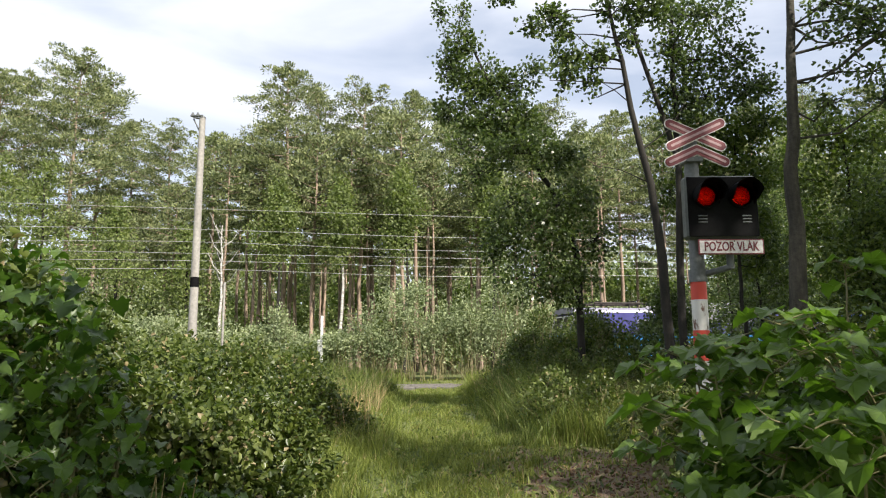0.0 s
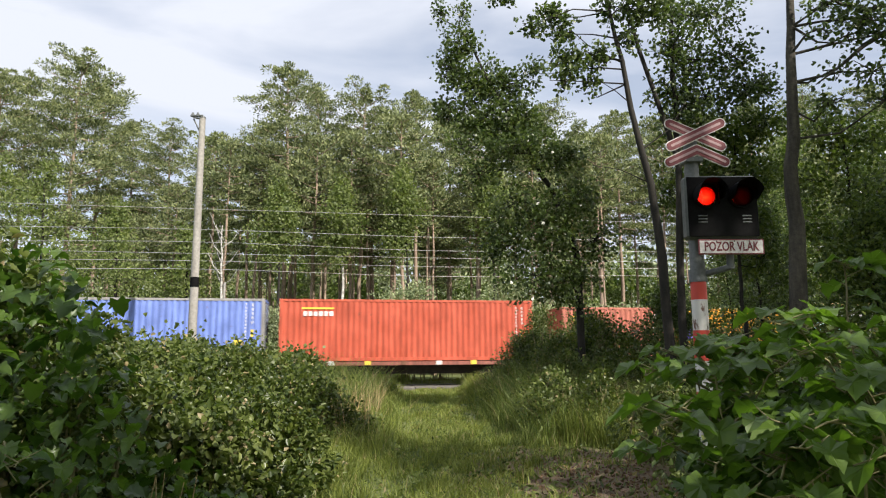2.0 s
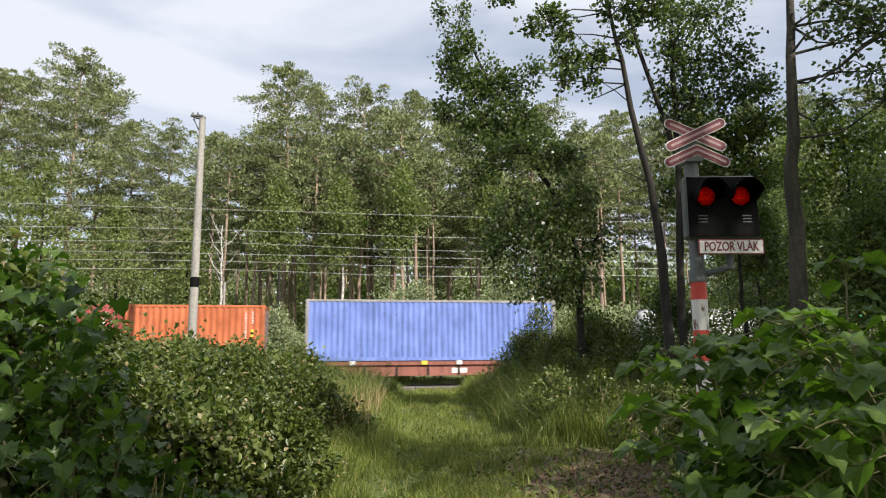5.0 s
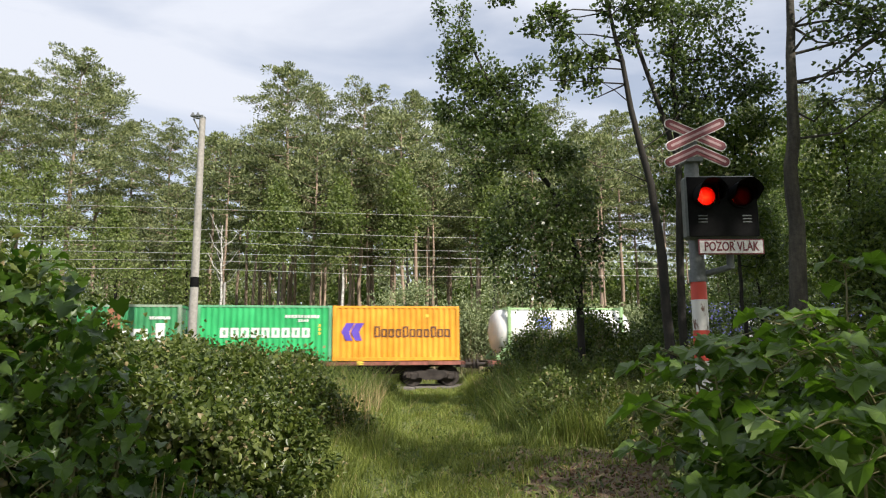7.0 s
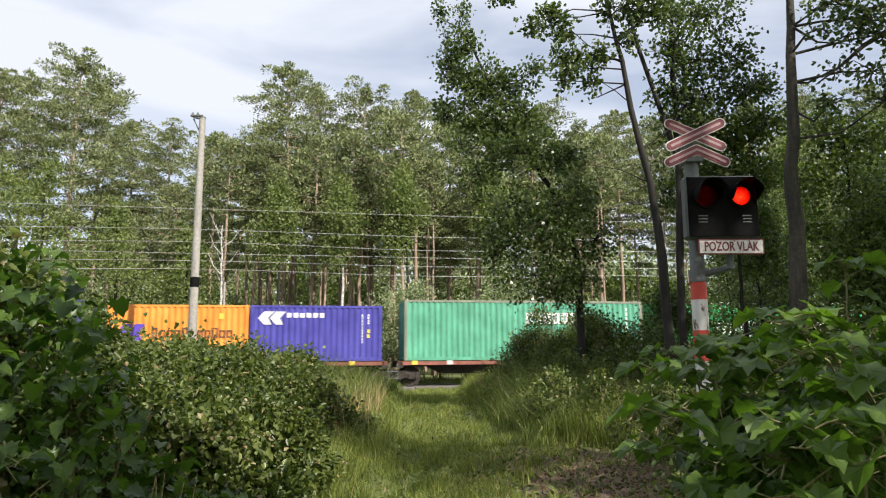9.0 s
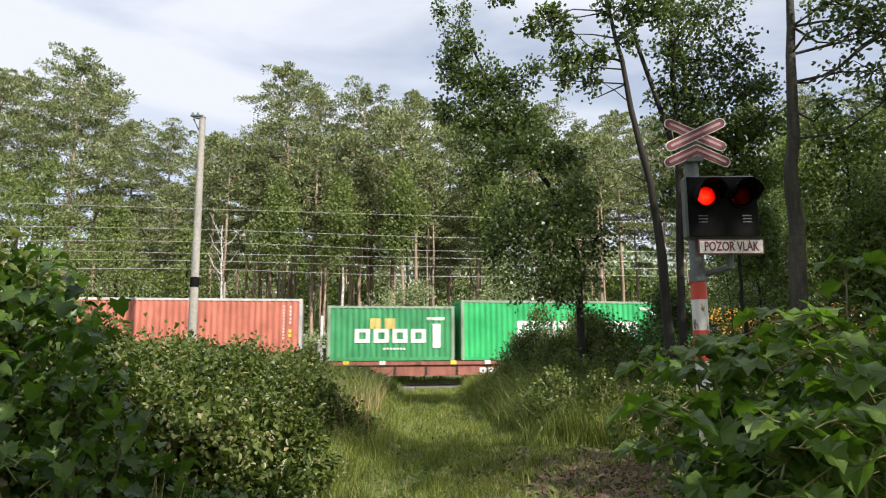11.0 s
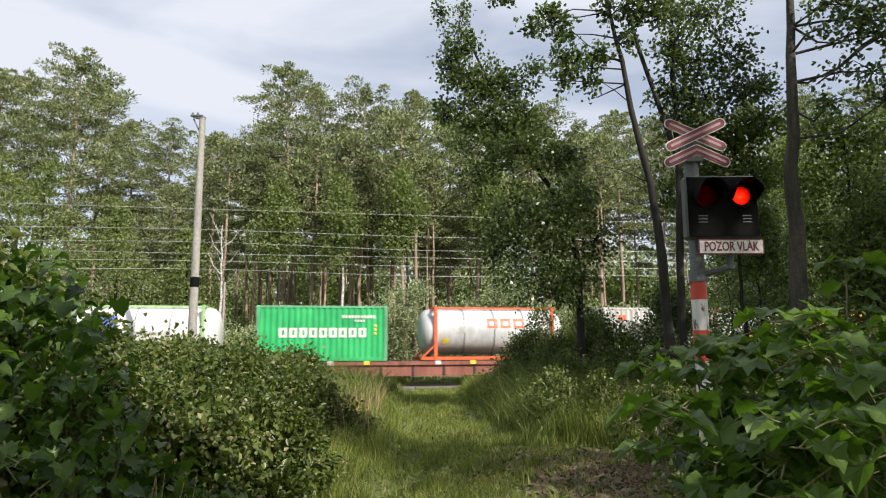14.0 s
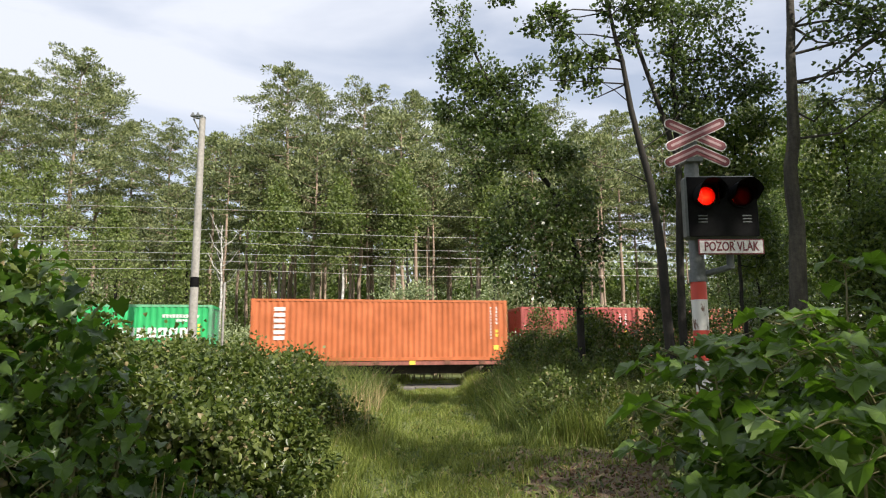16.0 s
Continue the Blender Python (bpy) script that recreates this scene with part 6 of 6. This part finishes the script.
def build_train():
    F40, F20, F45 = 12.192, 6.058, 13.716
    HC, STD = 2.896, 2.591
    W, Y, B = WHITE_PAINT, YELLOW_PAINT, BLACK
    locomotive(6.2)
    grey_w, blue_w = "low articulated container wagon with shared middle bogie", "long container wagon with deep oxide-red side plates"
    wagon(22.6, 49.5, False, 36.1, grey_w)
    wagon(49.6, 75.9, False, 62.9, grey_w)
    wagon(76.1, 102.2, True, None, blue_w)
    wagon(102.4, 128.3, True, None, blue_w)
    wagon(128.4, 154.8, False, 141.4, grey_w)
    wagon(154.9, 180.6, True, None, blue_w)
    wagon(180.8, 207.4, False, 194.2, grey_w)
    wagon(207.6, 234.0, False, 220.9, grey_w)
    wagon(234.1, 259.9, True, None, blue_w)
    wagon(260.1, 286.2, True, None, blue_w)
    wagon(286.5, 311.9, True, None, blue_w)
    wagon(312.4, 338.5, True, None, blue_w)
    wagon(338.8, 365.2, False, 352.0, grey_w)
    wagon(365.4, 391.6, True, None, blue_w)

    def codes(L, z1, z0=1.3):
        """Upright rows of small code bars by the rear end."""
        return [("code_mark", L - 0.86, L - 0.81, z0 - 0.3, z1, -11, W), ("code_mark", L - 0.57, L - 0.51, z0 + 0.4, z1, -5, W), ("code_mark", L - 0.60, L - 0.48, z0 - 0.2, z0 + 0.2, -2, Y)]

    pale = coat("pale_blue", (0.16, 0.24, 0.60))
    container(23.60, F40, HC, pale, "faded pale blue corrugated freight container", codes(F40, 2.7) + [("label_plate", F40 - 1.35, F40 - 0.98, 0.78, 1.0, 1, Y)], coat("grey_post", (0.30, 0.29, 0.28)))
    red = coat("signal_red", (0.50, 0.085, 0.04))
    container(36.45, F40, HC, red, "red corrugated freight container with a small white emblem", codes(F40, 2.6) + [("lettering", 1.05, 2.5, 2.10, 2.32, 6, W), ("arc_mark", 1.0, 2.5, 2.42, 2.50, 1, Y)])
    salmon = coat("salmon", (0.48, 0.15, 0.10), 0.66)
    container(50.2, F20, STD, salmon, "faded brick-red freight container with yellow upright letters", [("lettering", 0.55, 0.95, 0.5, 2.25, -4, Y), ("code_mark", F20 - 1.25, F20 - 0.75, 1.95, 2.25, 4, W), ("code_mark", F20 - 1.2, F20 - 1.1, 1.5, 1.65, 1, W)])
    orange = coat("bright_orange", (0.76, 0.33, 0.018), 0.70, 0.18)
    violet = coat("violet_logo", (0.10, 0.05, 0.42), 0.75, 0.1)
    brown = coat("dark_brown_letters", (0.10, 0.04, 0.02), 0.75, 0.1)
    hl = container(56.33, F20, STD, orange, "bright orange freight container with violet emblem and brown lettering", [("emblem", 0.40, 1.46, 0.95, 1.77, 1, violet), ("lettering", 1.92, 5.63, 1.12, 1.62, 11, brown), ("label_plate", 4.4, 4.55, 2.05, 2.2, 1, Y)])
    light = coat("light_grey", (0.46, 0.46, 0.44), 0.66, 0.25)
    teal = coat("pale_cyan", (0.26, 0.48, 0.50), 0.75, 0.1)
    ink = coat("charcoal_letters", (0.05, 0.05, 0.055), 0.72, 0.1)
    container(63.30, F40, HC, light, "light grey freight container with a pale blue star emblem", [("emblem_square", 0.95, 2.6, 0.60, 2.15, 1, teal), ("star", 1.05, 2.5, 0.65, 2.1, 1, W), ("lettering", 3.25, 10.5, 1.02, 2.0, 6, ink)], coat("ochre_post", (0.42, 0.27, 0.12), 0.6))
    tri = coat("brown_orange", (0.47, 0.125, 0.035), 0.68, 0.2)
    triton = container(76.85, F40, HC, tri, "brown-orange freight container with white upright letters", codes(F40, 2.6) + [("lettering", 1.05, 1.55, 0.95, 2.55, -6, W), ("label_plate", F40 - 0.70, F40 - 0.46, 0.5, 0.72, 1, Y)])
    dred = coat("dark_red", (0.36, 0.07, 0.06))
    container(89.15, F20, STD, dred, "dull dark red freight container", [("lettering", 1.0, 2.0, 1.75, 1.95, 6, W), ("code_mark", 4.95, 5.02, 0.9, 2.3, -8, W), ("code_mark", 5.25, 5.35, 0.9, 2.3, -6, W)])
    container(95.3, F20, STD, coat("rust_orange", (0.52, 0.14, 0.05)), "rust-orange corrugated freight container", codes(F20, 2.3))
    container(103.2, F40, HC, pale, "faded pale blue corrugated freight container", codes(F40, 2.7), coat("grey_post", (0.30, 0.29, 0.28)))
    milk = coat("white_tank", (0.66, 0.66, 0.64), 0.75, 0.12)
    tank(120.9, milk, light, "plain white tank container in a pale frame")
    green = coat("grass_green", (0.035, 0.27, 0.10), 0.64, 0.3)
    rusty = coat("rust_patch", (0.30, 0.12, 0.06))
    gate = coat("grey_green_post", (0.25, 0.33, 0.24), 0.6)

    def letters4(extra=()):
        return [("lettering", 1.2, 4.75, 0.85, 1.5, 4, W), ("code_panel", 5.0, 5.38, 0.6, 1.75, 1, W), ("code_mark", 4.7, 5.6, 1.92, 2.06, 8, W), ("lettering", 2.6, 3.7, 0.52, 0.62, 7, W)] + list(extra)

    u1 = container(129.0, F20, STD, green, "green freight container with large white lettering", letters4(), gate)
    container(135.13, F20, STD, green, "green freight container with a rusty repair strip", letters4([("repair_strip", 2.95, 3.5, 0.25, 2.4, 1, rusty)]), gate)
    ever = coat("emerald_green", (0.015, 0.40, 0.12), 0.7, 0.2)
    e1 = container(141.85, F20, STD, ever, "emerald green freight container with a white name band", [("lettering", 1.0, 5.1, 1.10, 1.55, 9, W), ("code_mark", 3.9, 5.5, 2.0, 2.15, 11, W), ("code_mark", 4.5, 5.0, 1.82, 1.94, 4, W), ("code_mark", 5.45, 5.55, 1.2, 1.75, -3, Y)], coat("green_post", (0.12, 0.38, 0.20)))

    def again(ob, s, L, z=DECK):
        RIDES.append((copy_thing(ob, on_track(s + L / 2, 0, z)), s + L / 2, z))

    again(hl, 147.95, F20)
    mint = coat("pale_green_frame", (0.32, 0.52, 0.24), 0.66, 0.2)
    blue = coat("emblem_blue", (0.08, 0.14, 0.50), 0.75, 0.1)
    hs = tank(156.45, milk, mint, "white tank container in a pale green frame", [("emblem", 1.55, 2.3, 1.55, 2.1, 1, blue), ("emblem_square", 1.5, 2.25, 1.5, 2.05, 1, blue), ("lettering", 1.5, 2.25, 1.2, 1.42, 3, ink), ("lettering", 2.6, 4.5, 1.22, 1.40, 9, light), ("code_panel", 4.75, 5.6, 0.72, 1.05, 1, ink)])
    navy = coat("navy_blue", (0.075, 0.075, 0.27), 0.7, 0.2)
    container(166.05, F45, HC, navy, "navy blue long freight container with huge white lettering", [("lettering", 3.1, 11.4, 1.05, 1.95, 7, W), ("code_mark", 0.3, 0.95, 0.9, 1.0, 1, W), ("code_mark", 2.1, 2.6, 0.72, 1.0, 2, W), ("code_mark", 12.2, 12.28, 0.9, 2.6, -8, W), ("code_mark", 12.5, 12.58, 1.7, 2.6, -4, W)])
    container(181.5, F20, STD, coat("faded_orange", (0.78, 0.27, 0.035), 0.68, 0.2), "faded orange freight container with violet emblem and brown lettering", [("emblem", 0.42, 1.6, 0.95, 1.72, 1, violet), ("lettering", 1.85, 5.4, 1.1, 1.55, 11, brown), ("label_plate", 4.75, 4.95, 1.95, 2.2, 1, Y)])
    container(187.62, F20, STD, coat("royal_blue", (0.055, 0.05, 0.32), 0.66, 0.28), "royal blue freight container with a white emblem", [("emblem", 0.35, 1.6, 1.7, 2.3, 1, W), ("lettering", 1.6, 3.4, 2.02, 2.24, 6, W), ("code_mark", 5.1, 5.16, 0.8, 2.2, -10, W), ("code_mark", 5.38, 5.46, 1.7, 2.2, -4, W), ("code_mark", 5.36, 5.48, 1.05, 1.5, -2, Y)])
    sea = coat("sea_green", (0.09, 0.36, 0.23), 0.64, 0.28)
    container(194.75, F40, HC, sea, "sea green freight container with white lettering", [("lettering", 6.0, 9.2, 1.75, 2.3, 7, W), ("code_mark", 11.3, 11.38, 1.2, 2.6, -6, W)], coat("olive_post", (0.22, 0.24, 0.18)))
    e40 = container(208.2, F40, HC, ever, "long emerald green freight container with white name band", [("lettering", 2.75, 9.2, 1.1, 1.9, 9, W), ("code_mark", 9.3, 11.0, 2.45, 2.6, 11, W), ("code_mark", 9.9, 10.5, 2.2, 2.35, 4, W), ("code_mark", 11.15, 11.27, 1.8, 2.25, -3, W)], gate)
    container(221.15, F40, HC, salmon, "long faded salmon freight container", codes(F40, 2.6), light)
    container(234.5, F20, STD, green, "green freight container with a yellowed patch over its lettering", letters4([("repair_strip", 1.9, 3.3, 1.5, 2.0, 2, coat("ochre_patch", (0.5, 0.42, 0.12)))]), gate)
    again(e40, 240.9, F40)
    again(hl, 253.2, F20)
    cai = coat("vermilion", (0.64, 0.09, 0.04), 0.72, 0.15)
    container(260.8, F40, HC, cai, "bright vermilion freight container with a white monogram", codes(F40, 2.6) + [("lettering", 0.75, 2.45, 1.95, 2.42, 3, W), ("label_plate", F40 - 0.95, F40 - 0.45, 0.45, 0.8, 1, Y)])
    ice = coat("pale_grey_green", (0.42, 0.51, 0.48), 0.62, 0.22)
    container(273.2, F40, HC, ice, "pale grey-green freight container with white lettering", [("lettering", 2.9, 5.0, 1.05, 1.9, 5, W), ("lettering", 5.8, 7.6, 1.05, 1.9, 4, W), ("lettering", 8.35, 9.6, 1.05, 1.9, 3, W), ("lettering", 0.6, 1.05, 0.7, 2.6, -6, W), ("scrawl", 5.0, 6.6, 0.25, 0.5, 2, coat("mint_scrawl", (0.10, 0.55, 0.42)))], coat("tan_post", (0.42, 0.30, 0.22)))
    again(hs, 288.0, F20)
    again(e1, 296.3, F20)
    flame = coat("orange_red_frame", (0.70, 0.12, 0.04), 0.7, 0.15)
    tank(304.6, coat("silver_white_tank", (0.52, 0.53, 0.54), 0.75, 0.2), flame, "silver-white tank container in an orange-red frame", [("lettering", 2.6, 4.6, 1.55, 2.0, 3, flame), ("emblem", 0.9, 1.7, 1.3, 1.9, 1, light), ("label_plate", 0.45, 0.75, 0.8, 1.05, 1, Y), ("label_plate", 4.3, 4.6, 0.85, 1.1, 1, Y), ("label_plate", 4.8, 5.0, 0.9, 1.1, 1, flame), ("code_panel", 4.6, 5.5, 1.5, 1.8, 2, light)])
    dirty = coat("dirty_white", (0.54, 0.53, 0.50), 0.66, 0.35)
    container(313.3, F20, STD, dirty, "grimy white freight container with a grey painted wedge", [("wedge", 1.0, 5.0, 0.85, 1.85, 1, coat("mid_grey", (0.30, 0.30, 0.29))), ("label_plate", 0.75, 1.2, 1.95, 2.2, 2, flame), ("code_panel", 5.1, 5.7, 1.9, 2.3, 1, coat("mid_grey", (0.30, 0.30, 0.29)))])
    tank(319.4, coat("silver_tank", (0.52, 0.54, 0.56), 0.72, 0.25), coat("maroon_frame", (0.28, 0.08, 0.06)), "silver tank container in a full maroon frame", [("name_panel", 2.0, 4.0, 0.95, 1.5, 1, Y), ("arc_mark", 5.3, 5.55, 1.2, 1.4, 1, Y)], full=True)
    again(hl, 325.5, F20)
    again(e1, 331.65, F20)
    again(triton, 339.4, F40)
    container(352.3, F20, STD, dred, "dull dark red freight container", codes(F20, 2.3))
    container(358.5, F20, STD, salmon, "faded salmon freight container", codes(F20, 2.3))
    container(366.0, F40, HC, light, "plain light grey freight container", codes(F40, 2.6))
    container(378.6, F40, HC, ice, "pale grey-green freight container", codes(F40, 2.6))


build_train()


def motions():
    """The train runs along its track, its wheels turn, and the lamps' added dimming flaps flip in turn."""
    times = [0.0, 0.5, 1.0, 1.5, 2.0, 3.0, 4.0, 5.0, 6.0, 8.0, 10.0, 12.0, 14.0, 16.0]
    for ob, s, z in RIDES:
        walk(ob, [(t, on_track(s - travelled(t), 0, z)) for t in times])
    for ob, x, z, r in WHEELS:
        step = min(travelled(1.0) / 30 / r, radians(86))
        walk(ob, [(i / FPS, pose(x, 0, z, 0, -math.degrees(step * i), 0)) for i in range(0, int(CLIP * FPS) + 1)])
    # each lamp shines for part of a 1.25 s beat; two added smoked flaps stand in for its switching and turn edge-on one
    # after the other to let it brighten
    for ob, cx, fy, zc, stage in GLOWS:
        rows = []
        for n in range(-1, 14):
            on, off = (0.44, 1.14) if cx < 0.2 else (-0.11, 0.42)
            on, off = on + 0.11 * stage, off + 0.12 * stage
            for t, a in ((on, 0), (on + 0.05, 72), (off, 72), (off + 0.05, 0)):
                rows.append((round(t + 1.25 * n, 3), a))
        def shut(t):
            for (t0, a0), (t1, a1) in zip(rows, rows[1:]):
                if t0 <= t <= t1:
                    return a0 + (a1 - a0) * (t - t0) / (t1 - t0)
            return 0
        keys = [(0.0, shut(0.0))] + [(t, a) for t, a in rows if 0.03 < t < CLIP - 0.03] + [(CLIP, shut(CLIP))]
        walk(ob, [(t, pose(cx + 0.1165, fy, zc, 0, 0, a)) for t, a in keys])


motions()
